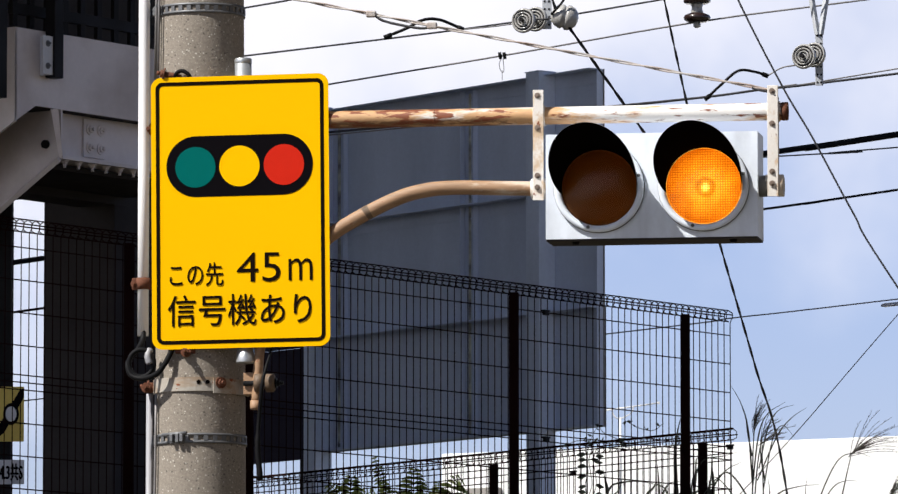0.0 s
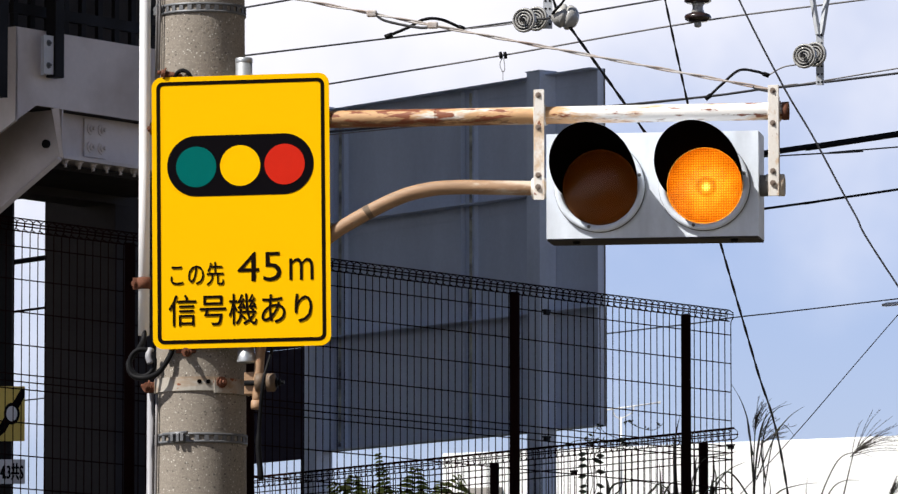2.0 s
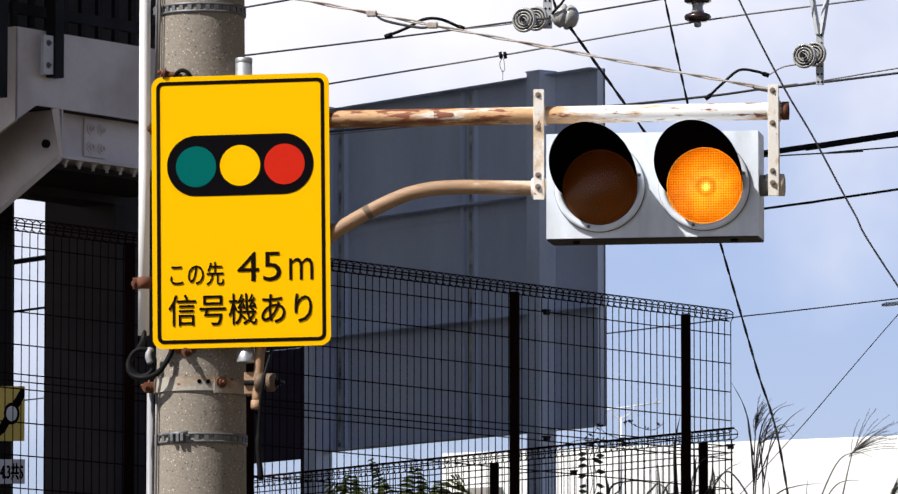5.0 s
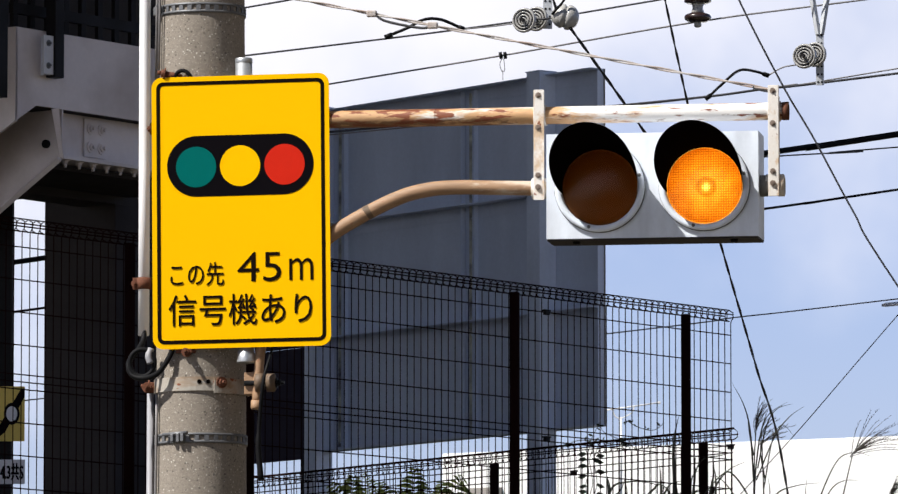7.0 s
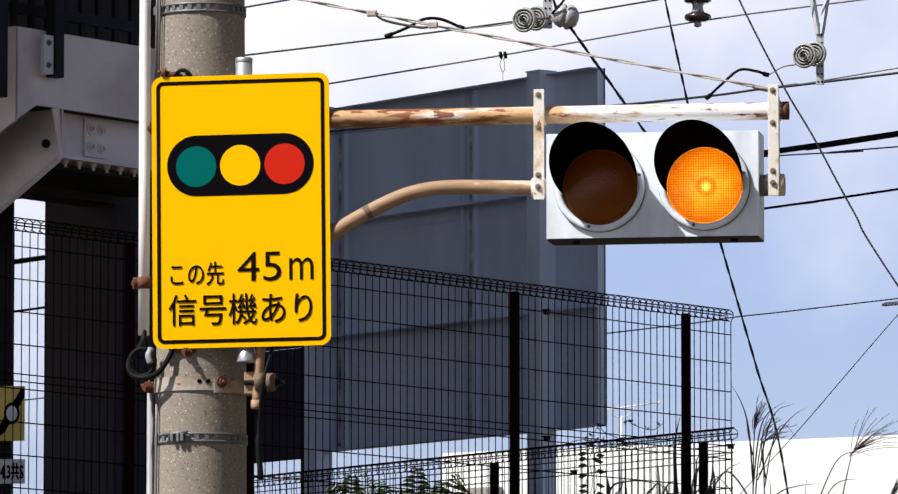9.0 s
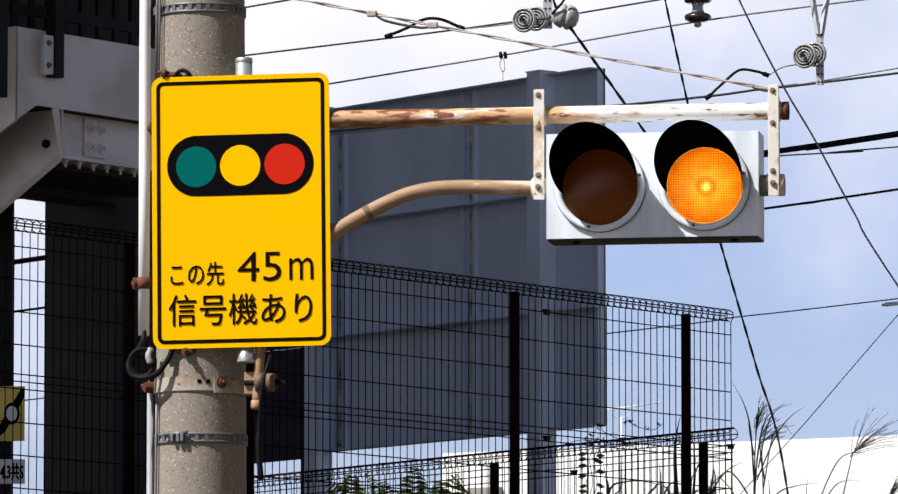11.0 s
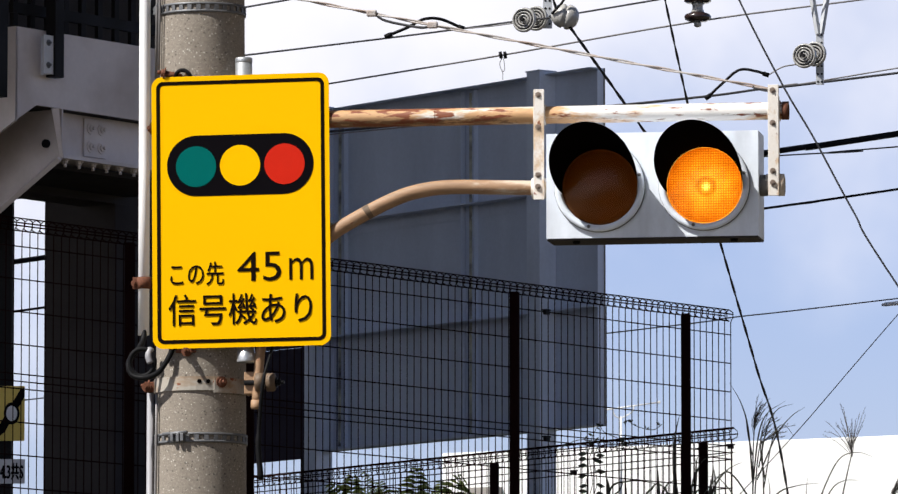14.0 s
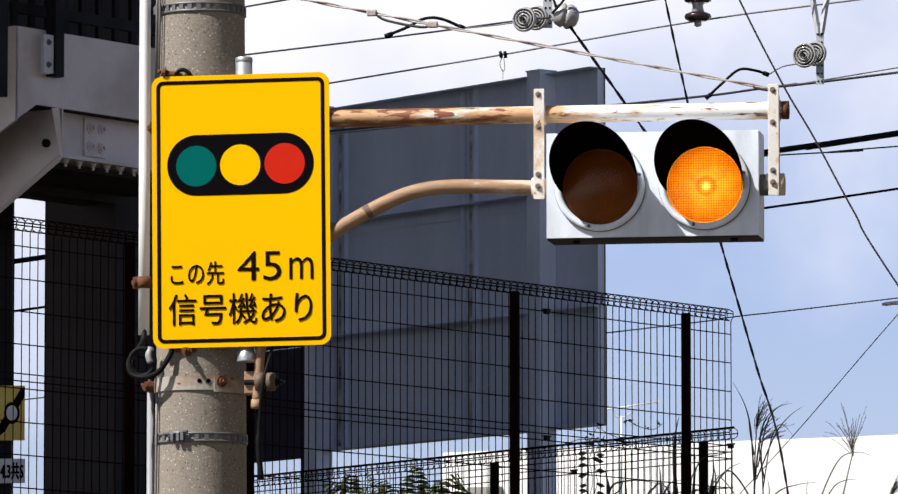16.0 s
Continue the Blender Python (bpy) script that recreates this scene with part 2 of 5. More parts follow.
CLAMP_PAINT = rusty_paint("beige_clamp_paint", (0.37, 0.34, 0.295), (0.30, 0.22, 0.15), (0.32, 0.36, 0.36), (0.16, 0.22, 0.22))
DARK_BROWN = surface("dark_brown_paint", (0.13, 0.085, 0.052), 0.7, vary=0.4, fine=80, coarse=20, bump=0.3)
BOLT_STEEL = surface("browned_bolt_steel", (0.26, 0.20, 0.16), 0.5, 0.5, vary=0.3, fine=120, coarse=20, bump=0.2)
RUST = surface("rusted_bolt", (0.14, 0.048, 0.023), 0.85, 0.1, vary=0.5, fine=120, coarse=20, bump=0.5)
HOUSING = surface("grey_white_housing_paint", (0.80, 0.86, 0.95), 0.5, vary=0.05, fine=60, coarse=5, bump=0.05, dirt=(0.42, 0.45, 0.50), dirt_amount=0.5, stretch=(2.2, 2.2, 0.7))
VISOR_OUT = surface("grey_visor_paint", (0.50, 0.52, 0.55), 0.5, vary=0.1, bump=0.05)
VISOR_IN = surface("matt_black_lining", (0.004, 0.003, 0.003), 0.85, vary=0.2, bump=0.1, gloss=0.0)
BLIND_PAINT = surface("brown_blind_paint", (0.10, 0.04, 0.012), 0.4, vary=0.9, fine=9, coarse=9, bump=0.3, dirt_amount=0.8)
WHITE_PIPE = surface("white_conduit_plastic", (0.90, 0.90, 0.91), 0.4, vary=0.03, fine=30, coarse=3, bump=0.03, dirt_amount=0.03, stretch=(1, 1, 0.3))
GREY_PIPE = surface("grey_conduit_plastic", (0.30, 0.30, 0.32), 0.5, vary=0.08, bump=0.05)
RUBBER = surface("black_cable_sheath", (0.006, 0.006, 0.007), 0.6, vary=0.3, fine=80, coarse=8, bump=0.1, gloss=0.12)
WIRE = surface("weathered_wire", (0.05, 0.05, 0.055), 0.6, 0.3, vary=0.3, bump=0.1)
GREY_WIRE = surface("grey_strand", (0.22, 0.21, 0.21), 0.6, 0.3, vary=0.3, bump=0.1)
STAY = surface("rusting_stay_strand", (0.48, 0.45, 0.43), 0.6, 0.3, vary=0.3, fine=120, coarse=10, bump=0.3, dirt=(0.28, 0.15, 0.09), dirt_amount=0.7)
FENCE_PAINT = surface("dark_brown_fence_coating", (0.013, 0.0040, 0.0036), 0.7, vary=0.25, fine=60, coarse=6, bump=0.05, gloss=0.02)
SLATE = surface("slate_blue_steel_paint", (0.66, 0.72, 0.83), 0.6, vary=0.07, fine=25, coarse=1.1, bump=0.05, dirt=(0.36, 0.40, 0.48), dirt_amount=0.3, stretch=(1.5, 1.5, 0.5), gloss=0.15)
SLATE_LIGHT = surface("slate_blue_column_paint", (0.73, 0.79, 0.89), 0.6, vary=0.08, fine=25, coarse=1.5, bump=0.05, stretch=(1.5, 1.5, 0.4), gloss=0.15)
NAVY = surface("dark_navy_panel_paint", (0.030, 0.025, 0.040), 0.7, vary=0.12, fine=25, coarse=1.1, bump=0.05, stretch=(1.5, 1.5, 0.5), gloss=0.05)
# paints the flecks of daylight in the hoarding's gaps
PANEL_GAP = surface("gap_light_tone", (0.80, 0.72, 0.52), 0.8, vary=0.6, fine=9, coarse=2.2, dirt=(0.03, 0.02, 0.06), dirt_amount=1.0, stretch=(0.3, 0.3, 1.6))
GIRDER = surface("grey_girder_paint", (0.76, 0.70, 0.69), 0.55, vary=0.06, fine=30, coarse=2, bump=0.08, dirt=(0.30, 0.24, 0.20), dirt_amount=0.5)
# also carries the shade of undersides and grooves in its colour
COLUMN_AND_SHADE = surface("dark_column_and_shade_tone", (0.042, 0.037, 0.037), 0.7, vary=0.12, fine=30, coarse=2, bump=0.08, gloss=0.12)
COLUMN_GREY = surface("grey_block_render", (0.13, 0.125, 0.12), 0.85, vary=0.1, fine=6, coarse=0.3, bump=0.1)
FILL_WALL = surface("fill_wall_tone", (0.13, 0.112, 0.095), 0.85, vary=0.1, fine=6, coarse=0.3, bump=0.1)
HANGER_PAINT = surface("grey_hanger_paint", (0.52, 0.54, 0.57), 0.5, vary=0.12, fine=40, coarse=6, bump=0.05)
DARK_STEEL = surface("black_steel_paint", (0.010, 0.009, 0.010), 0.6, vary=0.3, bump=0.1, gloss=0.15)
PORCELAIN = surface("grey_porcelain", (0.44, 0.43, 0.41), 0.25, vary=0.1, bump=0.02, coat=0.4)
BROWN_PORCELAIN = surface("dark_brown_porcelain", (0.030, 0.016, 0.014), 0.2, vary=0.2, bump=0.02, coat=0.5)
WHITE_WALL = surface("white_rendered_wall", (0.88, 0.88, 0.88), 0.8, vary=0.04, fine=8, coarse=0.5, bump=0.1, dirt_amount=0.06)
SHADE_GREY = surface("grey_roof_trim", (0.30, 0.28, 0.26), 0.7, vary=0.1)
GRASS_STEM = leaf_mat("dry_reed_stem", (0.025, 0.028, 0.014), (0.06, 0.055, 0.028), 0.15)
PLUME = leaf_mat("brown_reed_plume", (0.035, 0.028, 0.024), (0.10, 0.08, 0.065), 0.2)
LEAF = leaf_mat("shrub_leaf", (0.07, 0.105, 0.022), (0.25, 0.28, 0.09), 0.4)
VINE_LEAF = leaf_mat("dark_vine_leaf", (0.02, 0.03, 0.012), (0.05, 0.06, 0.025), 0.15)
MARK_YELLOW = surface("faded_yellow_plate", (0.72, 0.54, 0.12), 0.6, vary=0.1, bump=0.02)
MARK_WHITE = surface("white_plate", (0.70, 0.71, 0.74), 0.5, vary=0.05, bump=0.02)
PALE_METAL = surface("pale_aerial_tube", (0.86, 0.86, 0.86), 0.5, 0.0, vary=0.1, bump=0.03)
SOIL = surface("grassy_earth", (0.062, 0.055, 0.036), 0.95, vary=0.5, fine=3, coarse=0.15, bump=0.6, dirt=(0.12, 0.09, 0.055), dirt_amount=0.8)
ASPHALT = surface("asphalt", (0.05, 0.05, 0.052), 0.9, vary=0.3, fine=60, coarse=0.6, bump=0.4)


# ---- shape helpers ----
def box(bm, at, size, turn=None, bevel=0.0):
    """An upright box about at; turn is a 3 x 3 or 4 x 4 rotation."""
    m = Matrix.Translation(at) @ (turn.to_4x4() if turn else Matrix.Identity(4)) @ Matrix.Diagonal((*size, 1))
    got = bmesh.ops.create_cube(bm, size=1.0, matrix=m)
    if bevel:
        edges = {e for v in got["verts"] for e in v.link_edges}
        bmesh.ops.bevel(bm, geom=list(edges), offset=bevel, segments=2, affect="EDGES", profile=0.5)


def sides(way):
    way = Vector(way).normalized()
    a = way.cross(Vector((0, 0, 1)) if abs(way.z) < 0.95 else Vector((1, 0, 0))).normalized()
    return a, a.cross(way).normalized()


def tube(bm, pts, radius, seg=8, caps=True):
    """A round bar along pts; radius is one number or one for each point."""
    pts = [Vector(p) for p in pts]
    rr = radius if isinstance(radius, (list, tuple)) else [radius] * len(pts)
    rings = []
    a = None
    for i, p in enumerate(pts):
        w = (pts[min(i + 1, len(pts) - 1)] - pts[max(i - 1, 0)]).normalized()
        if a is None:
            a, b = sides(w)
        else:
            a = (a - w * a.dot(w)).normalized()
            b = a.cross(w).normalized()
        rings.append([bm.verts.new(p + (a * math.cos(2 * math.pi * k / seg) + b * math.sin(2 * math.pi * k / seg)) * rr[i]) for k in range(seg)])
    for r0, r1 in zip(rings, rings[1:]):
        for k in range(seg):
            f = bm.faces.new((r0[k], r0[(k + 1) % seg], r1[(k + 1) % seg], r1[k]))
            f.smooth = seg > 5
    if caps and seg > 2:
        bm.faces.new(rings[0][::-1]), bm.faces.new(rings[-1])


def lathe(bm, profile, m=None, seg=24, closed=False):
    """Turns (radius, height) pairs about z, then moves them by m."""
    m = m or Matrix.Identity(4)
    rings = [[bm.verts.new(m @ Vector((r * math.cos(2 * math.pi * k / seg), r * math.sin(2 * math.pi * k / seg), h))) for k in range(seg)] for r, h in profile]
    pairs = list(zip(rings, rings[1:])) + ([(rings[-1], rings[0])] if closed else [])
    for r0, r1 in pairs:
        for k in range(seg):
            bm.faces.new((r0[k], r0[(k + 1) % seg], r1[(k + 1) % seg], r1[k])).smooth = True
    if not closed:
        bm.faces.new(rings[0][::-1]), bm.faces.new(rings[-1])


def bend(points, steps=6):
    """A smooth line through the points."""
    p = [Vector(q) for q in points]
    p = [p[0] * 2 - p[1], *p, p[-1] * 2 - p[-2]]
    out = []
    for i in range(1, len(p) - 2):
        for k in range(steps):
            t = k / steps
            out.append(0.5 * ((2 * p[i]) + (p[i + 1] - p[i - 1]) * t + (2 * p[i - 1] - 5 * p[i] + 4 * p[i + 1] - p[i + 2]) * t * t + (3 * p[i] - p[i - 1] - 3 * p[i + 1] + p[i + 2]) * t ** 3))
    return out + [p[-2]]


def rounded(w, h, r, seg=8):
    """The outline of a rounded rectangle in x, z about the origin."""
    out = []
    for cx, cz, a0 in ((w / 2 - r, h / 2 - r, 0), (-w / 2 + r, h / 2 - r, 90), (-w / 2 + r, -h / 2 + r, 180), (w / 2 - r, -h / 2 + r, 270)):
        for k in range(seg + 1):
            a = radians(a0 + 90 * k / seg)
            out.append((cx + r * math.cos(a), cz + r * math.sin(a)))
    return out


def plate(bm, outline, y0, y1, at=(0, 0)):
    """A flat plate with an outline in x, z, between y0 (front) and y1."""
    f = [bm.verts.new((x + at[0], y0, z + at[1])) for x, z in outline]
    b = [bm.verts.new((x + at[0], y1, z + at[1])) for x, z in outline]
    bm.faces.new(f), bm.faces.new(b[::-1])
    for i in range(len(f)):
        j = (i + 1) % len(f)
        bm.faces.new((f[j], f[i], b[i], b[j]))


def frame_plate(bm, outer, inner, y0, y1):
    """A flat frame between two outlines of equally many points."""
    loops = [[bm.verts.new((x, y, z)) for x, z in o] for y in (y0, y1) for o in (outer, inner)]
    n = len(outer)
    for i in range(n):
        j = (i + 1) % n
        for a, b in ((0, 1), (1, 3), (3, 2), (2, 0)):
            bm.faces.new((loops[a][i], loops[a][j], loops[b][j], loops[b][i]))


def bolt(bm, at, way, r=0.009, h=0.009):
    """A hexagon head with a washer and a stub of thread."""
    at, way = Vector(at), Vector(way).normalized()
    tube(bm, [at - way * 0.001, at + way * h * 0.3], r * 1.5, 12)
    tube(bm, [at, at + way * h], r, 6)
    tube(bm, [at + way * h, at + way * h * 1.9], r * 0.5, 8)


def part(name, bm, material, parent=None, label=""):
    """Links a bmesh as one mesh object under a thing or a part."""
    bmesh.ops.recalc_face_normals(bm, faces=bm.faces)
    data = bpy.data.meshes.new(name)
    bm.to_mesh(data)
    bm.free()
    data.materials.append(material)
    ob = new(name, data)
    ob.parent = parent
    return tagged(ob, label)


def thing(name, label, category, m=None, group="", kind=""):
    ob = new(name)
    ob.empty_display_size = 0.05
    ob.matrix_basis = m or Matrix.Identity(4)
    return tagged(ob, label, category, group, kind)


def shape():
    return bmesh.new()


def letters(body, w, h, depth=0.0012, bold=0.0, thin=0.0):
    """Built-in lettering as a bmesh in x, z, facing -y, fitted into w by h about the origin; bold thickens its strokes by that many metres."""
    cu = bpy.data.curves.new("letters", "FONT")
    cu.body, cu.resolution_u, cu.offset = body, 3, -thin
    ob = new("letters", cu)
    me = bpy.data.meshes.new_from_object(ob.evaluated_get(bpy.context.evaluated_depsgraph_get()))
    bpy.data.objects.remove(ob)
    bpy.data.curves.remove(cu)
    co = np.array([v.co[:2] for v in me.vertices])
    lo, hi = co.min(0), co.max(0)
    co = ((co - lo) / (hi - lo) - 0.5) * (w - bold, h - bold)
    faces = [tuple(p.vertices) for p in me.polygons]
    bpy.data.meshes.remove(me)
    bm = bmesh.new()
    shifts = [(0, 0)] if not bold else [(0.5, 0.2), (-0.5, -0.2), (-0.2, 0.5), (0.2, -0.5)]
    for k, (sx, sz) in enumerate(shifts):
        vs = [bm.verts.new((x + sx * bold, -depth - 0.0002 * k, z + sz * bold)) for x, z in co]
        for f in faces:
            try:
                bm.faces.new([vs[i] for i in f])
            except ValueError:
                pass
    return bm


ROADSIDE = pose(-0.84, 23.2, 0, 0, 0, -9)  # the pole's axis; x runs along the arm, -y faces the traffic
ARM_FRAME = ROADSIDE @ pose(-0.0143, 0.07, 0.0087)


# ---- ground ----
def build_ground():
    """One sheet: the road in front, a bank, and the raised terrace behind it."""
    bm = shape()
    xs = [-900, -300, -100, -40, -15, 0, 15, 40, 100, 300, 900]
    ys = [-900, -200, -50, -10, 10, 26] + [26 + 1.4 * k for k in range(1, 11)] + [60, 90, 140, 300, 900, 2500]
    grid = []
    for y in ys:
        t = min(1, max(0, (y - 27) / 12.5))
        z = 4.15 * t * t * (3 - 2 * t)
        grid.append([bm.verts.new((x, y, z)) for x in xs])
    for r0, r1 in zip(grid, grid[1:]):
        for i in range(len(xs) - 1):
            bm.faces.new((r0[i], r0[i + 1], r1[i + 1], r1[i])).smooth = True
    g = part("ground", bm, SOIL)
    tagged(g, "grassy earth bank rising to a raised terrace", "ground", kind="structure")
    bm = shape()
    box(bm, (2, 12, 0.0), (9, 200, 0.06), pose(0, 0, 0, 0, 0, -9).to_3x3())
    r = part("road", bm, ASPHALT)
    r.matrix_basis = pose(6.5, -80, 0)
    tagged(r, "plain grey asphalt road beside the pole", "road", kind="structure")


build_ground()


def build_shade_walls():
    """Unseen walls closing the place, added to shade the hoarding and cut sky fill."""
    # tall block on the sunny side: casts the hoarding's shade
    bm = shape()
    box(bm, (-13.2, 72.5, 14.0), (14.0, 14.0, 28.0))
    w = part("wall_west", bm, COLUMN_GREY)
    tagged(w, "unseen plain grey block added to shade the hoarding", "wall", kind="structure")
    # low block, added to hide low sky from the hoarding's foot
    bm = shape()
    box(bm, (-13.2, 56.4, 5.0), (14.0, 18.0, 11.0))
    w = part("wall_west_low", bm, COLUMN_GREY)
    tagged(w, "unseen plain grey low block added to dim the hoarding's foot", "wall", kind="structure")
    # east and south walls are added only to limit fill light
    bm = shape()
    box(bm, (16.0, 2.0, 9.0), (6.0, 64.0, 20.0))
    w = part("wall_east", bm, FILL_WALL)
    tagged(w, "unseen plain wall added across the road to limit fill light", "wall", kind="structure")
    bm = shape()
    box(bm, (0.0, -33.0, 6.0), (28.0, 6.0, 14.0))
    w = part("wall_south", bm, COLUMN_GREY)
    tagged(w, "unseen plain grey wall added behind the camera to limit fill light", "wall", kind="structure")


build_shade_walls()


# ---- concrete pole and what is strapped to it ----
def pole_radius(z):
    return 0.153 - (z - 3.43) * 0.00667


def build_pole():
    t = thing("utility_pole", "speckled grey concrete utility pole, tapering upwards", "utility pole", ROADSIDE)
    bm = shape()
    zs = [0, 1, 2, 3, 4, 5, 6, 7, 8, 9.4]
    lathe(bm, [(pole_radius(z), z) for z in zs], seg=64)
    part("shaft", bm, CONCRETE, t)
    bm = shape()
    tube(bm, [(0, 0, 9.4), (0, 0, 9.47)], [0.118, 0.1], 32)
    part("cap", bm, GALV, t)


build_pole()


def punched_strap(z, label, buckle):
    t = thing("pole_strap", label, "strap", ROADSIDE @ pose(0, 0, z, 0, 0, 0), group="straps on the pole")
    r = pole_radius(z) + 0.001
    bm = shape()
    for z0, z1 in ((-0.017, -0.008), (0.008, 0.017)):
        lathe(bm, [(r, z0), (r + 0.004, z0), (r + 0.004, z1), (r, z1)], seg=48, closed=True)
    for k in range(30):
        a = 2 * math.pi * k / 30
        box(bm, ((r + 0.002) * math.cos(a), (r + 0.002) * math.sin(a), 0), (0.004, 0.015, 0.018), Matrix.Rotation(a, 3, "Z"))
    part("band", bm, DULL_GALV, t)
    bm = shape()
    for da, h in ((0, 0.026), (0.13, 0.03), (0.22, 0.026)):
        a = radians(buckle) + da
        box(bm, ((r + 0.012) * math.cos(a), (r + 0.012) * math.sin(a), 0), (0.02, 0.012, h), Matrix.Rotation(a, 3, "Z"), 0.002)
    a = radians(buckle) + 0.08
    tube(bm, [((r + 0.02) * math.cos(a - 0.3), (r + 0.02) * math.sin(a - 0.3), 0.012), ((r + 0.02) * math.cos(a + 0.25), (r + 0.02) * math.sin(a + 0.25), 0.016)], 0.006, 8)
    part("buckle", bm, DULL_GALV, t)


punched_strap(4.757, "punched zinc strap with a buckle round the pole", 197)
punched_strap(3.296, "punched zinc strap with a bolted buckle round the pole", 247)


def pole_clamp(z, label, name="pole_clamp"):
    """A wide two-part clamp with bolted ears."""
    t = thing(name, label, "clamp", ROADSIDE @ pose(0, 0, z))
    r = pole_radius(z) + 0.001
    for lo, hi in ((186, 305), (297, 372)):
        bm = shape()
        rows = []
        lift, drop = (0.005, 0.008) if lo == 297 else (0.0, 0.0)
        for k in range(17):
            a = radians(lo + (hi - lo) * k / 16)
            rows.append([bm.verts.new((q * math.cos(a), q * math.sin(a), h)) for q, h in ((r + lift, -0.026 - drop), (r + lift + 0.005, -0.026 - drop), (r + lift + 0.005, 0.021 - drop / 2), (r + lift, 0.021 - drop / 2))])
        for r0, r1 in zip(rows, rows[1:]):
            for i in range(4):
                bm.faces.new((r0[i], r0[(i + 1) % 4], r1[(i + 1) % 4], r1[i]))
        bm.faces.new(rows[0]), bm.faces.new(rows[-1][::-1])
        part("half_band", bm, CLAMP_PAINT, t)
    for deg, q in ((187, 0.03), (306, 0.004), (366, 0.03))[::1 if name == "pole_clamp" else 2]:
        bm = shape()
        a = radians(deg)
        bolt(bm, ((r + 0.008 + q * 0.4) * math.cos(a), (r + 0.008 + q * 0.4) * math.sin(a), 0.002), (math.cos(a), math.sin(a), 0), 0.013, 0.016)
        part("bolt", bm, RUST, t, "rusted hexagon bolt")
    bm = shape()
    for deg in (279, 290):
        a = radians(deg)
        tube(bm, [((r + 0.004) * math.cos(a), (r + 0.004) * math.sin(a), 0.004), ((r + 0.0065) * math.cos(a), (r + 0.0065) * math.sin(a), 0.004)], 0.0075, 12)
    part("bolt_holes", bm, VISOR_IN, t)
    bm = shape()
    a = radians(190)
    box(bm, ((r + 0.018) * math.cos(a), (r + 0.018) * math.sin(a), -0.004), (0.04, 0.014, 0.036), Matrix.Rotation(a, 3, "Z"), 0.004)
    bolt(bm, ((r + 0.028) * math.cos(a) - 0.0, (r + 0.028) * math.sin(a) - 0.01, -0.004), (0, -1, 0), 0.011, 0.013)
    part("ear", bm, RUST, t, "rusted clamp ear")


def build_sign_bracket():
    t = thing("rusted_bracket", "rusted bracket bolt on the pole below the sign", "bolt", ROADSIDE @ pose(-0.022, -0.150, 3.582))
    bm = shape()
    box(bm, (0, -0.002, 0.012), (0.07, 0.012, 0.026), None, 0.004)
    part("lug", bm, RUST, t)
    bm = shape()
    bolt(bm, (0.004, -0.008, 0.004), (0, -1, 0), 0.012, 0.026)
    part("bolt", bm, RUST, t)


build_sign_bracket()
pole_clamp(3.481, "beige painted steel clamp round the pole, rusted bolts")
pole_clamp(4.36, "painted steel clamp holding the upper arm to the pole", "arm_clamp")


def build_conduits():
    t = thing("white_conduit", "white plastic conduit pipe fixed upright beside the pole", "conduit", ROADSIDE @ pose(-0.1905, -0.04, 0))
    bm = shape()
    tube(bm, [(0, 0, 3.653), (0, 0, 4.2), (0, 0, 5.5), (0, 0, 8.5)], 0.0190, 24)
    part("pipe", bm, WHITE_PIPE, t)
    for z in (3.83, 5.4):
        bm = shape()
        lathe(bm, [(0.0195, -0.02), (0.024, -0.02), (0.024, 0.02), (0.0195, 0.02)], pose(0, 0, z), 20, closed=True)
        box(bm, (-0.028, 0, z), (0.020, 0.012, 0.04), None, 0.002)
        box(bm, (0.022, 0.02, z), (0.04, 0.02, 0.035), None, 0.002)
        bolt(bm, (-0.029, -0.006, z), (0, -1, 0), 0.009, 0.01)
        part("saddle", bm, RUST, t, "rusted pipe saddle")
    t = thing("grey_conduit", "thin grey plastic conduit running down the pole", "conduit", ROADSIDE @ pose(-0.166, -0.05, 0))
    bm = shape()
    tube(bm, [(-0.008, 0, 0), (0, 0, 2), (0.002, 0, 3.455)], 0.012, 14)
    part("pipe", bm, GREY_PIPE, t)
    t = thing("black_cable", "thick black cable looping out of the white conduit", "cable", ROADSIDE)
    bm = shape()
    tube(bm, bend([(-0.187, -0.04, 3.70), (-0.187, -0.06, 3.64), (-0.197, -0.10, 3.60), (-0.225, -0.12, 3.555), (-0.212, -0.13, 3.512), (-0.17, -0.14, 3.500), (-0.12, -0.162, 3.512), (-0.088, -0.162, 3.55), (-0.066, -0.153, 3.60), (-0.045, -0.1515, 3.66)], 6), 0.0095, 10)
    part("sheath", bm, RUBBER, t)
    bm = shape()
    ring = [(-0.178 + 0.043 * math.cos(a), -0.125, 3.553 + 0.046 * math.sin(a)) for a in [2 * math.pi * k / 28 for k in range(29)]]
    tube(bm, ring, 0.0085, 10, caps=False)
    part("coil", bm, RUBBER, t)
    bm = shape()
    tube(bm, bend([(-0.15, -0.12, 3.60), (-0.155, -0.13, 3.575), (-0.148, -0.13, 3.55)], 4), 0.012, 8)
    part("tag", bm, GREY_PIPE, t, "pale plastic cable tag")
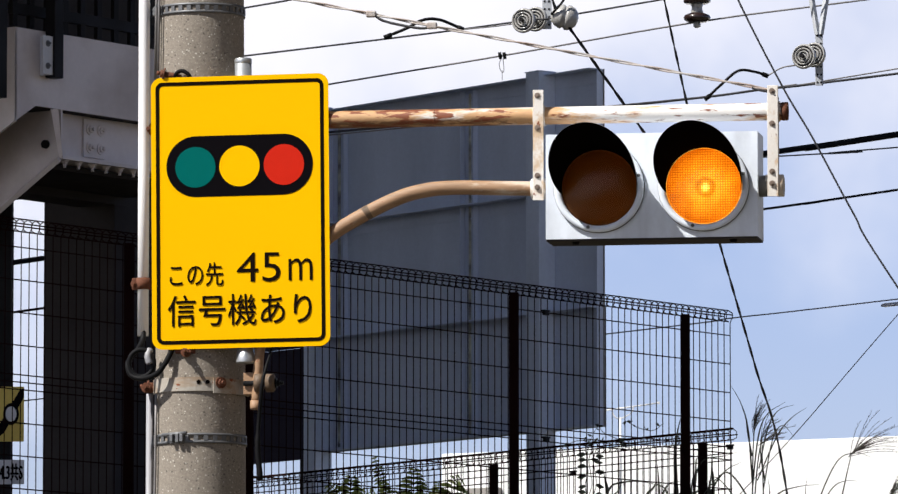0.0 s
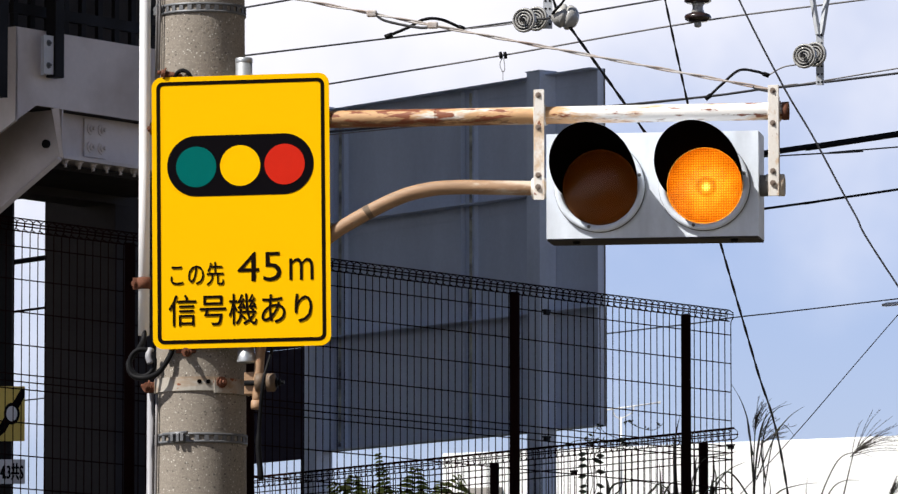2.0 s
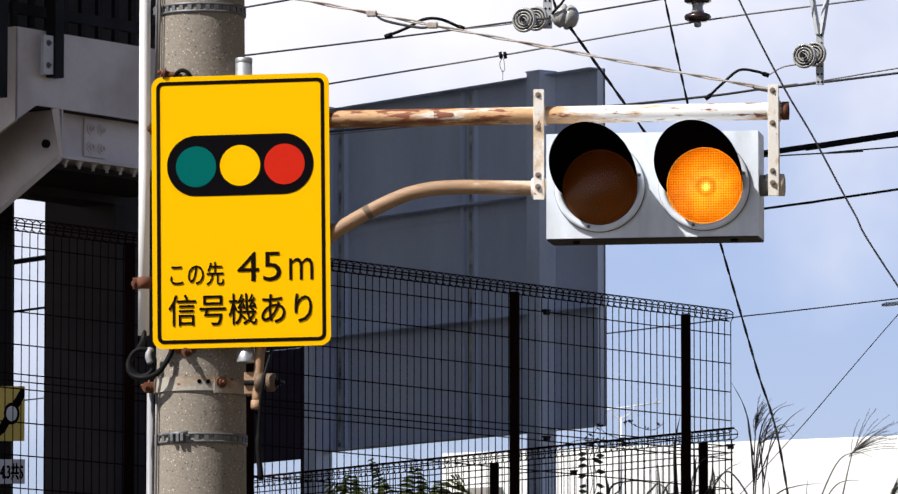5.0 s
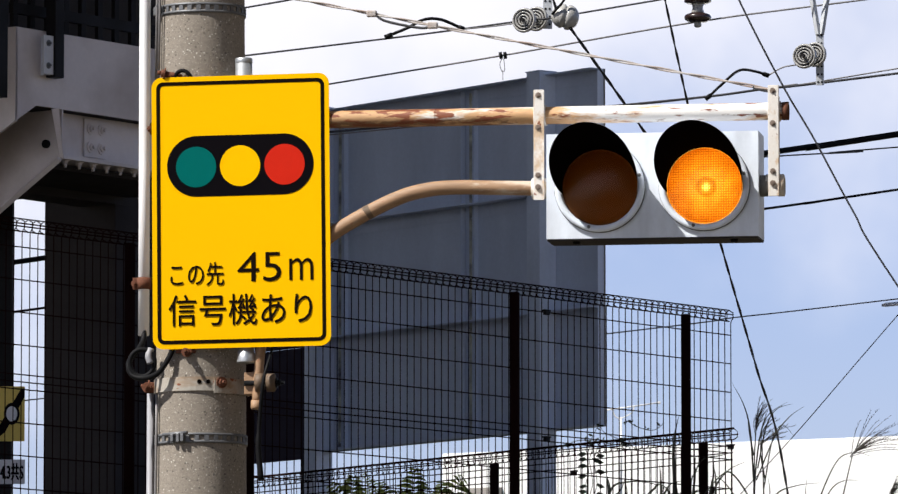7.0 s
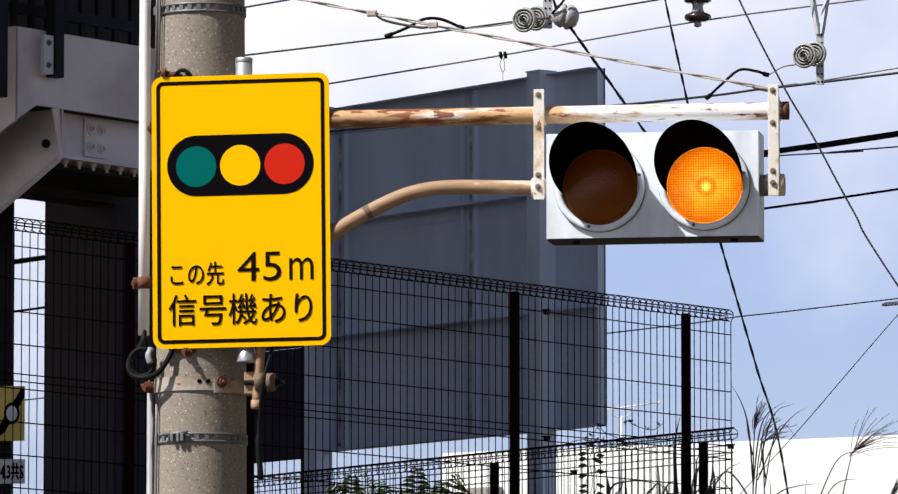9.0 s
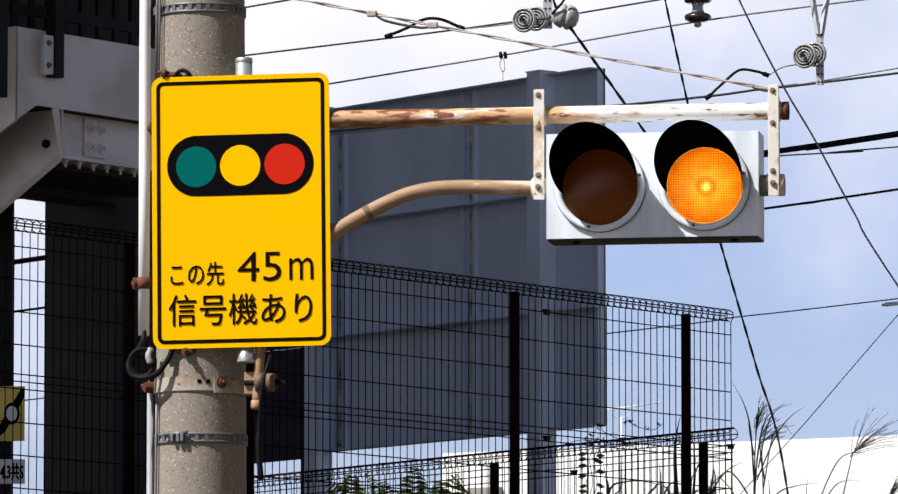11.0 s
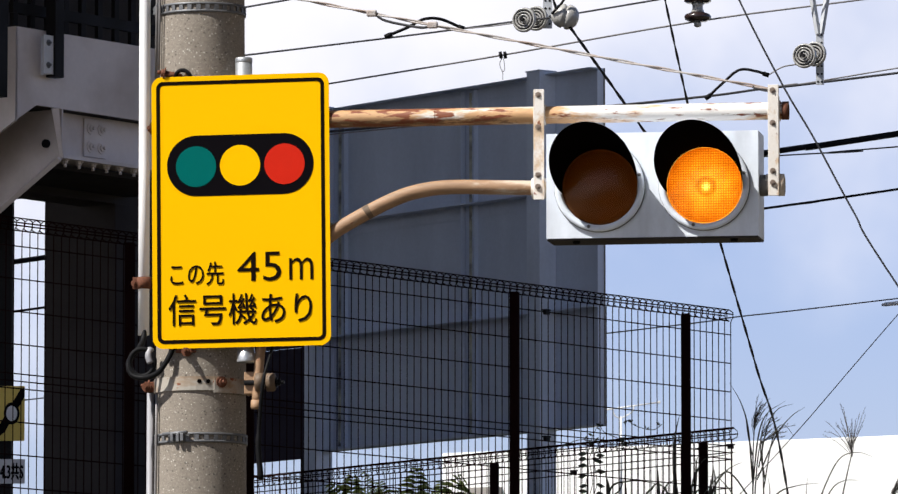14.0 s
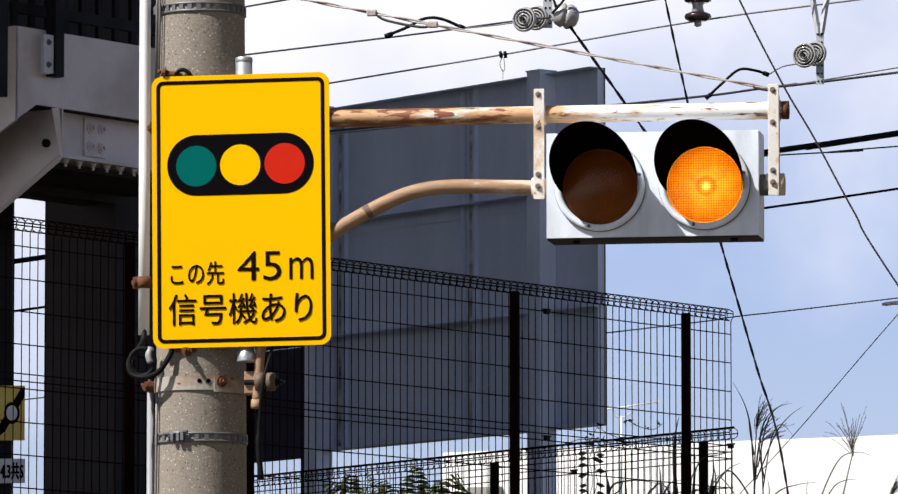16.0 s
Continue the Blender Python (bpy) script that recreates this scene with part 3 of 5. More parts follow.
    for x, y, z0, z1, r in ((-0.140, -0.085, 4.52, 9, 0.0055), (-0.128, -0.1, 4.5, 9, 0.0045), (-0.136, -0.095, 1.2, 3.45, 0.005)):
        t = thing("earth_wire", "thin grey earth wire clipped up the pole", "wire", ROADSIDE, group="thin wires on the pole")
        bm = shape()
        pts = [(x + 0.003 * math.sin(z * 4), y, z) for z in [z0 + (z1 - z0) * k / 16 for k in range(17)]]
        tube(bm, pts, r, 6)
        part("wire", bm, GREY_WIRE, t)


build_conduits()


# ---- the yellow warning sign ----
SIGN_W, SIGN_H = 0.609, 0.922


def build_sign():
    t = thing("warning_sign", "yellow reflective sign with a traffic light symbol and black lettering", "road sign", ROADSIDE @ pose(0.167, -0.166, 4.058, 0, -0.6, 0))
    bm = shape()
    plate(bm, rounded(SIGN_W, SIGN_H, 0.036, 10), 0.0, 0.003)
    for f in bm.faces:
        f.smooth = False
    part("plate", bm, YELLOW, t, "yellow reflective sheet on aluminium")
    bm = shape()
    frame_plate(bm, rounded(SIGN_W - 0.033, SIGN_H - 0.033, 0.024, 10), rounded(SIGN_W - 0.058, SIGN_H - 0.058, 0.013, 10), -0.0012, 0.0)
    part("border_line", bm, BROWN_INK, t, "black border line")
    bm = shape()
    plate(bm, rounded(0.502, 0.206, 0.1025, 24), -0.0012, 0.0, (-0.001, 0.156))
    part("symbol_body", bm, BLACK_SHEET, t, "black capsule of the traffic light symbol")
    for x, m, lab in ((-0.152, GREEN_SHEET, "green disc"), (-0.001, YELLOW, "yellow disc"), (0.151, RED_SHEET, "red disc")):
        bm = shape()
        plate(bm, [(0.0690 * math.cos(a), 0.0690 * math.sin(a)) for a in [2 * math.pi * k / 48 for k in range(48)]], -0.0024, -0.0012, (x, 0.154 + x * 0.004))
        part("symbol_disc", bm, m, t, lab)
    for body, x, z, w, h, bold in (("この先", -0.151, -0.210, 0.184, 0.080, 0.0008), ("45", 0.062, -0.190, 0.150, 0.100, 0.0), ("m", 0.205, -0.201, 0.082, 0.074, 0.0), ("信号機あり", -0.004, -0.332, 0.492, 0.106, 0.0012)):
        bm = letters(body, w, h, 0.0012, bold, {"45": 0.003, "m": 0.005}.get(body, 0.0))
        for v in bm.verts:
            v.co += Vector((x, -0.0008, z))
        part("lettering", bm, BROWN_INK, t, "dark lettering on yellow")
    for z in (0.30, -0.30):
        bm = shape()
        box(bm, (0, 0.0088, z), (SIGN_W * 0.85, 0.0112, 0.03))
        part("back_rail", bm, ALU, t)
    t = thing("sign_post_tube", "short galvanised steel tube behind the yellow sign", "tube", ROADSIDE @ pose(0.2213, -0.130, 0.012, 0, -0.66, 0))
    bm = shape()
    tube(bm, [(0, 0, 3.585), (0, 0, 4.552)], 0.0285, 28)
    tube(bm, [(0, 0, 3.536), (0, 0, 3.541), (0, 0, 3.60)], [0.0325, 0.033, 0.0265], 28)
    part("tube", bm, GALV, t)
    bm = shape()
    lathe(bm, [(0.0285, 4.552), (0.0295, 4.554), (0.0295, 4.566), (0.026, 4.57)], seg=28)
    part("end_cap", bm, GALV, t)
    for z in (4.30, 3.80):
        bm = shape()
        box(bm, (-0.045, 0.04, z), (0.10, 0.02, 0.04), Matrix.Rotation(radians(-40), 3, "Z"))
        part("stand_off", bm, GALV, t)
    t = thing("rusted_hook", "rusted bolt and hook on the pole above the sign", "bolt", ROADSIDE @ pose(-0.045, -0.156, 4.52))
    bm = shape()
    tube(bm, [(-0.055, 0.0, 0.01), (0.0, 0.02, 0.0)], 0.011, 10)
    bolt(bm, (-0.052, 0, 0.01), (-1, -0.2, 0.2), 0.014, 0.014)
    part("shank", bm, RUST, t)
    bm = shape()
    tube(bm, bend([(-0.02, 0.01, -0.01), (-0.01, 0, 0.012), (0.01, 0, 0.02), (0.032, 0, 0.006), (0.04, 0.01, -0.02)], 5), 0.007, 8)
    part("hook", bm, RUBBER, t)


build_sign()


# ---- the arm ----
def build_arm():
    t = thing("signal_arm", "white painted pipe arm, rusting in long brown streaks", "arm", ARM_FRAME)
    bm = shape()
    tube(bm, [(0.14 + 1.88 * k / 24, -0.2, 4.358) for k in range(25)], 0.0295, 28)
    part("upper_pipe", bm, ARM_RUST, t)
    bm = shape()
    lathe(bm, [(0.018, 0), (0.031, 0), (0.031, 0.02), (0.018, 0.02)], Matrix.Translation((2.012, -0.2, 4.358)) @ pose(0, 0, 0, 0, 90, 0), 24, closed=True)
    part("end_ring", bm, RUST, t, "rusted open pipe end")
    bm = shape()
    tube(bm, [(2.0, -0.2, 4.358), (2.023, -0.2, 4.358)], 0.0185, 20)
    part("pipe_bore", bm, VISOR_IN, t)
    bm = shape()
    lathe(bm, [(0.0293, -0.001), (0.0303, -0.001), (0.0303, 0.004), (0.0293, 0.004)], Matrix.Translation((0.838, -0.2, 4.358)) @ pose(0, 0, 0, 0, 90, 0), 24, closed=True)
    part("weld_seam", bm, ARM_RUST, t)
    bm = shape()
    tube(bm, bend([(0.231, -0.20, 3.405), (0.238, -0.20, 3.52), (0.250, -0.2, 3.61), (0.298, -0.2, 3.75), (0.38, -0.2, 3.872), (0.476, -0.2, 3.962), (0.60, -0.2, 4.036), (0.719, -0.2, 4.091), (0.816, -0.2, 4.115), (0.914, -0.2, 4.121), (1.05, -0.2, 4.117), (1.21, -0.2, 4.112)], 6), [0.0165] * 12 + [0.019] * 3 + [0.022] * 3 + [0.0245] * 49, 20)
    part("curved_strut", bm, BEIGE_PAINT, t, "beige painted curved strut pipe")
    # a short dark brown band round the strut
    bm = shape()
    way_ = Vector((0.119, 0, 0.055)).normalized()
    spot = Vector((0.612, -0.2, 4.0425))
    tube(bm, [spot - way_ * 0.015, spot - way_ * 0.006, spot + way_ * 0.006, spot + way_ * 0.014], [0.0238, 0.0253, 0.0251, 0.0236], 20, caps=False)
    part("weld_patch", bm, DARK_BROWN, t, "short dark brown band on the strut")
    bm = shape()
    tube(bm, [(0.229, -0.2, 3.382), (0.229, -0.2, 3.388), (0.230, -0.2, 3.412)], [0.017, 0.019, 0.019], 16)
    part("strut_end", bm, BEIGE_PAINT, t)
    for at in ((0.246, -0.225, 3.47), (0.283, -0.215, 3.47)):
        bm = shape()
        lathe(bm, [(0.010, -0.014), (0.031, -0.014), (0.031, 0.010), (0.026, 0.014), (0.010, 0.014)], Matrix.Translation(at) @ pose(0, 0, 0, 0, 90, 0), 24)
        part("hinge_washer", bm, DARK_BROWN, t)
    bm = shape()
    box(bm, (0.208, -0.17, 3.47), (0.04, 0.07, 0.075), None, 0.003)
    part("hinge_lug", bm, BEIGE_PAINT, t)
    bm = shape()
    tube(bm, [(0.19, -0.21, 3.47), (0.315, -0.21, 3.47)], 0.009, 8)
    bolt(bm, (0.30, -0.21, 3.47), (1, 0, 0), 0.012, 0.014)
    part("hinge_bolt", bm, RUBBER, t)
    for u, mats in ((1.196, 0), (1.985, 1)):
        bm = shape()
        box(bm, (u, -0.238, 4.255), (0.036, 0.008, 0.372), None, 0.0015)
        if mats:
            box(bm, (u + 0.014, -0.226, 4.24), (0.008, 0.03, 0.33), None, 0.0015)
        bracket = part("hanger_strap", bm, STRAP_PAINT, t, "white painted flat steel hanger")
        bm = shape()
        lathe(bm, [(0.030, -0.02), (0.0345, -0.02), (0.0345, 0.02), (0.030, 0.02)], Matrix.Translation((u, -0.2, 4.358)) @ pose(0, 0, 0, 0, 90, 0), 24, closed=True)
        part("pipe_clip", bm, STRAP_PAINT, bracket)
        bm = shape()
        lathe(bm, [(0.0255, -0.028), (0.0345, -0.028), (0.0345, 0.03), (0.0255, 0.03)], Matrix.Translation((u, -0.2, 4.112)) @ pose(0, 0, 0, 0, 90, 0), 24, closed=True)
        part("pipe_clip", bm, STRAP_PAINT, bracket)
        for z in (4.422, 4.313, 4.152, 4.112):
            bm = shape()
            bolt(bm, (u - 0.002, -0.243 if z > 4.13 else -0.246, z), (0, -1, 0), 0.0066, 0.0036)
            part("bolt", bm, BOLT_STEEL, bracket)
    bm = shape()
    tube(bm, [(1.935, -0.2, 4.108), (2.012, -0.2, 4.108)], 0.031, 24)
    lathe(bm, [(0.026, 0), (0.0365, 0), (0.0365, 0.022), (0.026, 0.022)], Matrix.Translation((1.995, -0.2, 4.108)) @ pose(0, 0, 0, 0, 90, 0), 24, closed=True)
    part("pivot_stub", bm, STRAP_PAINT, t)
    bm = shape()
    tube(bm, [(1.9, -0.2, 4.108), (1.962, -0.2, 4.108)], 0.036, 20)
    part("pivot_gasket", bm, DULL_GALV, t)
    # stay: two strands that run from the arm's end up to the pole
    t = thing("stay_wire", "rust-stained stay wire from the arm up to the pole", "stay wire", ARM_FRAME)
    ends = (Vector((1.975, -0.225, 4.428)), Vector((-0.02, -0.16, 4.858)))
    for k in range(2):
        bm = shape()
        pts = []
        for i in range(321):
            f = i / 320
            p = ends[0].lerp(ends[1], f)
            a = f * 2 * math.pi * 7 + k * math.pi
            s = 0.0034
            pts.append(p + Vector((0, math.cos(a) * s, math.sin(a) * s)) + Vector((0, 0, -0.003 * math.sin(math.pi * f))))
        tube(bm, pts, 0.0033, 6)
        part("strand", bm, STAY, t)
    along = (ends[1] - ends[0])
    for f0, f1, off in ((0.575, 0.675, 0.016), (0.0, 0.03, 0.004)):
        bm = shape()
        tube(bm, bend([ends[0] + along * f0, ends[0] + along * (f0 * 0.8 + f1 * 0.2) + Vector((0, 0, -off - 0.003)), ends[0] + along * (f0 * 0.2 + f1 * 0.8) + Vector((0, 0, -off - 0.003)), ends[0] + along * f1 + Vector((0, 0, -0.003))], 5), 0.005, 6)
        part("loop_end", bm, WIRE, t)
    for f in (0.575, 0.68):
        bm = shape()
        p = ends[0] + along * f + Vector((0, 0, -0.003))
        box(bm, p, (0.034, 0.02, 0.022), None, 0.004)
        part("wire_grip", bm, STAY, t)
    # black lead that hangs beside the strut
    t = thing("hanging_lead", "thin black lead hanging down beside the strut", "cable", ARM_FRAME)
    bm = shape()
    tube(bm, bend([(0.288, -0.2, 3.64), (0.284, -0.205, 3.585), (0.274, -0.25, 3.52), (0.264, -0.268, 3.46), (0.250, -0.25, 3.34), (0.246, -0.25, 3.25), (0.256, -0.25, 3.14)], 6), [0.005] * 18 + [0.007] * 10 + [0.010] * 8 + [0.009], 8)
    part("lead", bm, RUBBER, t)


build_arm()


# ---- the twin flashing signal ----
BOX_W, BOX_H, BOX_D = 0.712, 0.352, 0.17
LENS_X, LENS_R = 0.1755, 0.125


def build_signal():
    t = thing("flashing_signal", "twin amber flashing signal in a grey-white housing, hung from the arm", "traffic signal", ARM_FRAME @ pose(1.580, -0.26, 4.111))
    # housing: a shell with two round openings in its front
    for cx in (-LENS_X, LENS_X):
        bm = shape()
        n = 64
        hw, hh = BOX_W / 4, BOX_H / 2
        outer, inner = [], []
        for k in range(n):
            a = 2 * math.pi * (k + 0.5) / n
            c, s = math.cos(a), math.sin(a)
            q = min(hw / abs(c) if c else 9, hh / abs(s) if s else 9)
            x0 = math.copysign(BOX_W / 4, cx)
            outer.append((x0 + q * c, q * s))
            inner.append((cx + (LENS_R + 0.004) * c, -0.004 + (LENS_R + 0.004) * s))
        for ex in (-hw, hw):
            for ez in (-hh, hh):
                near = min(range(n), key=lambda i: (outer[i][0] - x0 - ex) ** 2 + (outer[i][1] - ez) ** 2)
                outer[near] = (x0 + ex, ez)
        frame_plate(bm, outer, inner, 0.0, 0.004)
        part("front_panel", bm, HOUSING, t, "grey-white front panel with a round opening")
    w, h, d = BOX_W, BOX_H, BOX_D
    bm = shape()
    # an open tray: five walls in one sheet
    c = [(-w / 2, -h / 2), (w / 2, -h / 2), (w / 2, h / 2), (-w / 2, h / 2)]
    e = [(x * 0.988, z * 0.976) for x, z in c]
    front_out, back_out = [[bm.verts.new((x, y, z)) for x, z in c] for y in (0.0042, d)]
    front_in, back_in = [[bm.verts.new((x, y, z)) for x, z in e] for y in (0.0042, d - 0.004)]
    for k in range(4):
        n_ = (k + 1) % 4
        bm.faces.new((front_out[k], front_out[n_], back_out[n_], back_out[k]))
        bm.faces.new((front_in[k], front_in[n_], back_in[n_], back_in[k]))
        bm.faces.new((front_out[k], front_out[n_], front_in[n_], front_in[k]))
    bm.faces.new(back_out), bm.faces.new(back_in)
    part("case", bm, HOUSING, t)
    # the housing's underside shade, put in as a dark slab
    bm = shape()
    box(bm, (0, 0.002 + d / 2, -h / 2 - 0.003), (w * 0.995, d * 0.98, 0.006))
    part("bottom_tray", bm, COLUMN_AND_SHADE, t, "dark slab painting the housing's underside shade")
    for x in (-0.26, 0.27):
        bm = shape()
        tube(bm, [(x, 0.04, -h / 2 - 0.006), (x, 0.04, -h / 2 - 0.016)], [0.014, 0.011], 14)
        part("drain_plug", bm, RUBBER, t)
    for cx, glow in ((-LENS_X, glow_mat("left_lamp_glow", 0.96, 0.06)), (LENS_X, glow_mat("right_lamp_glow", 1.46, 0.16))):
        bm = shape()
        lathe(bm, [(0.1295, 0.0), (0.152, 0.0), (0.152, 0.012), (0.146, 0.016), (0.134, 0.016), (0.1295, 0.008)], Matrix.Translation((cx, 0, -0.004)) @ pose(0, 0, 0, 90, 0, 0), 64, closed=True)
        bez = part("bezel", bm, HOUSING, t, "grey-white lens ring")
        bm = shape()
        lathe(bm, [(0.150, 0.0), (0.1534, 0.0), (0.1534, 0.006), (0.150, 0.008)], Matrix.Translation((cx, 0, -0.004)) @ pose(0, 0, 0, 90, 0, 0), 64, closed=True)
        part("gasket", bm, RUBBER, bez)
        bm = shape()
        for a in (255, 15, 165):
            bolt(bm, (cx + 0.139 * math.cos(radians(a)), -0.015, -0.004 + 0.139 * math.sin(radians(a))), (0, -1, 0), 0.004, 0.004)
        part("screws", bm, DULL_GALV, bez)
        # domed lens
        bm = shape()
        rings = []
        for i in range(1, 9):
            q = i / 8
            rings.append([bm.verts.new((LENS_R * q * math.cos(2 * math.pi * k / 48), -0.022 * (1 - q * q), LENS_R * q * math.sin(2 * math.pi * k / 48))) for k in range(48)])
        tip = bm.verts.new((0, -0.022, 0))
        for k in range(48):
            bm.faces.new((tip, rings[0][k], rings[0][(k + 1) % 48])).smooth = True
        for r0, r1 in zip(rings, rings[1:]):
            for k in range(48):
                bm.faces.new((r0[k], r1[k], r1[(k + 1) % 48], r0[(k + 1) % 48])).smooth = True
        lens = part("lens", bm, LENS, t, "ribbed amber lens")
        lens.matrix_basis = pose(cx, 0.004, -0.004)
        bm = shape()
        plate(bm, [(0.132 * math.cos(2 * math.pi * k / 48), 0.132 * math.sin(2 * math.pi * k / 48)) for k in range(48)], 0, 0.003)
        ref = part("reflector", bm, glow, t, "glowing amber reflector behind the lens")
        ref.matrix_basis = pose(cx, 0.045, -0.004)
        # visor: grey outside, black lining inside
        for name, mat, grow, lab in (("visor", VISOR_OUT, 0.0012, "grey painted cowl"), ("visor_lining", VISOR_IN, 0.0, "matt black inner lining")):
            bm = shape()
            rows = []
            for k in range(57):
                f = -1 + 2 * k / 56
                phi = radians(100) * f
                reach = 0.285 * max(0.0, math.cos(f * math.pi / 2)) ** 0.75 + (0.0035 if grow else 0.0075)
                row = []
                for j in range(7):
                    y = reach * j / 6
                    r = (0.1262 + grow) * (1 + 1.2 * y)
                    row.append(bm.verts.new((cx + r * math.sin(phi) - 0.03 * y, -0.004 - y, -0.004 + r * math.cos(phi) + 0.045 * y)))
                rows.append(row)
            for r0, r1 in zip(rows, rows[1:]):
                for j in range(6):
                    bm.faces.new((r0[j], r1[j], r1[j + 1], r0[j + 1])).smooth = True
            v = part(name, bm, mat, t, lab)
            so = v.modifiers.new("thickness", "SOLIDIFY")
            so.thickness, so.offset = 0.0010, 0.0
    # added blind, no real part: travels between the lamps to hide their glow
    bm = shape()
    plate(bm, [(0.139 * math.cos(2 * math.pi * k / 48), 0.139 * math.sin(2 * math.pi * k / 48)) for k in range(48)], 0, 0.002)
    blind = part("flasher_blind", bm, BLIND_PAINT, t, "dark brown blind added inside the housing to hide one lamp's glow")
    blind.matrix_basis = pose(-LENS_X, 0.022, -0.004)
    return blind


LENS = lens_mat()
BLIND = build_signal()


# ---- mesh fences on the terrace ----
def build_fence(name, label, m, length, height, rows, posts, post_top, joints=(), clips=(), bar=0.0042, thin=0.0042):
    t = thing(name, label, "mesh fence", m, group="mesh fences")
    pitch = 0.0747
    edges = [0.0, *joints, length]
    bm = shape()
    roll = -0.014  # the rolled top stands almost over the mesh
    pts = [(0, 0, 0), (0, 0, height - 0.09), (0, 0.008, height - 0.07)]
    for a in (-25, 30, 90, 150, 210, 270):
        pts.append((0, roll + 0.038 * math.cos(radians(a)), height - 0.04 + 0.04 * math.sin(radians(a))))
    tube(bm, pts, thin, 4)
    first = part("upright_wire", bm, FENCE_PAINT, t)
    for k in range(1, int(length / pitch)):
        w = new("upright_wire", first.data)
        w.parent = t
        w.location.x = k * pitch
    for z in rows:
        bm = shape()
        tube(bm, [(0, -0.006, height - z), (length, -0.006, height - z)], 0.0042, 5)
        part("long_wire", bm, FENCE_PAINT, t)
    for y, z in ((roll, 0.0), (roll + 0.036, -0.034), (roll - 0.038, -0.04), (roll, -0.078)):
        bm = shape()
        tube(bm, [(0, y, height + z), (length, y, height + z)], bar if z == 0.0 else 0.0046, 6)
        part("long_wire", bm, FENCE_PAINT, t)
    for s in posts:
        bm = shape()
        tube(bm, [(s, 0.045, 0), (s, 0.045, post_top)], 0.034, 18)
        tube(bm, [(s, 0.045, post_top), (s, 0.045, post_top + 0.008)], [0.036, 0.03], 18)
        part("post", bm, FENCE_PAINT, t)
    for s, z in clips:
        bm = shape()
        box(bm, (s, -0.004, z), (0.05, 0.024, 0.026), None, 0.004)
        box(bm, (s, -0.004, z + 0.017), (0.066, 0.03, 0.012), None, 0.003)
        bolt(bm, (s, -0.016, z), (0, -1, 0), 0.008, 0.008)
        part("joint_clip", bm, DARK_STEEL, t)


ROWS_TALL = [0.175, 0.375, 0.575, 0.775, 0.955, 1.0, 1.045, 1.25, 1.45, 1.65, 1.8]
build_fence("mesh_fence", "tall dark brown welded mesh fence with a rolled top", pose(1.967, 47.8, 4.15, 0, 0, -126.87), 10.2, 1.86, ROWS_TALL, [0.613, 2.61, 5.45, 6.64, 8.6], 1.777, (2.18,), [(2.18, 0.35), (2.18, 0.826), (2.18, 1.68)])
build_fence("low_mesh_fence", "lower dark brown mesh fence meeting the tall fence at a corner", pose(1.975, 47.86, 4.15, 0, 0, 124.6), 9.0, 1.038, [0.12, 0.17, 0.22, 0.42, 0.62, 0.82], [0.275, 2.83, 7.6], 0.945, (0.02,), [(0.02, 0.905), (1.9, 0.828)], 0.0088, 0.0034)


# ---- the hoarding, seen from its back ----
def build_billboard():
    # x runs along the board away from its near end; +y is the side of the frame
    t = thing("billboard", "large slate-blue steel hoarding seen from its ribbed back", "billboard", pose(1.69, 75, 0, 0, 0, 127.5))
    L, z0, z1 = 5.2, 7.243, 11.19
    joints = [0, 2.45, 4.85, L]
    for i in range(3):
        for k in range(3):
            a, b = joints[i] + 0.012, joints[i + 1] - 0.012
            c, d = z0 + (z1 - z0) * k / 3, z0 + (z1 - z0) * (k + 1) / 3
            bm = shape()
            box(bm, ((a + b) / 2, 0, (c + d) / 2 + 0.004), (b - a, 0.04, d - c - 0.008))
            part("panel", bm, SLATE, t)
    for k in range(4):
        z = z0 + (z1 - z0) * k / 3
        bm = shape()
        box(bm, (L / 2, 0.10, z - (0.006 if k else -0.006)), (L, 0.16, 0.012))
        part("rail", bm, SLATE, t)
        bm = shape()
        box(bm, (L / 2, 0.026, z - (0.15 if k else -0.10)), (L, 0.012, 0.014))
        part("fold", bm, SLATE, t)
    for s in (0.0, 2.22, 2.46, 4.66, 4.94, L):
        bm = shape()
        box(bm, (s, 0.05, (z0 + z1) / 2), (0.012, 0.06, z1 - z0 - 0.05))
        part("stiffener", bm, SLATE, t)
    # light and dark dashes of the open gaps are painted on a strip
    for s, w in ((2.34, 0.030), (4.805, 0.034)):
        bm = shape()
        box(bm, (s, 0.026, (z0 + z1) / 2), (w, 0.02, z1 - z0 - 0.1))
        part("panel_joint", bm, PANEL_GAP, t, "pale strip painted as light through the panel gap")
    for s in (0.91, 5.06):
        bm = shape()
        zt = z1 + 0.03
        out = [(0.115, 0.03), (0.115, 0.26), (-0.115, 0.26), (-0.115, 0.03)]
        a = [bm.verts.new((s + x, y, 4.0)) for x, y in out]
        b = [bm.verts.new((s + x, y, zt)) for x, y in out]
        bm.faces.new(a[::-1]), bm.faces.new(b)
        for i in range(len(a)):
            k = (i + 1) % len(a)
            bm.faces.new((a[i], a[k], b[k], b[i]))
        col = part("column", bm, SLATE_LIGHT, t)
        bm = shape()
        box(bm, (s, 0.145, zt + 0.008), (0.25, 0.25, 0.012))
        part("cap_plate", bm, SLATE_LIGHT, col)
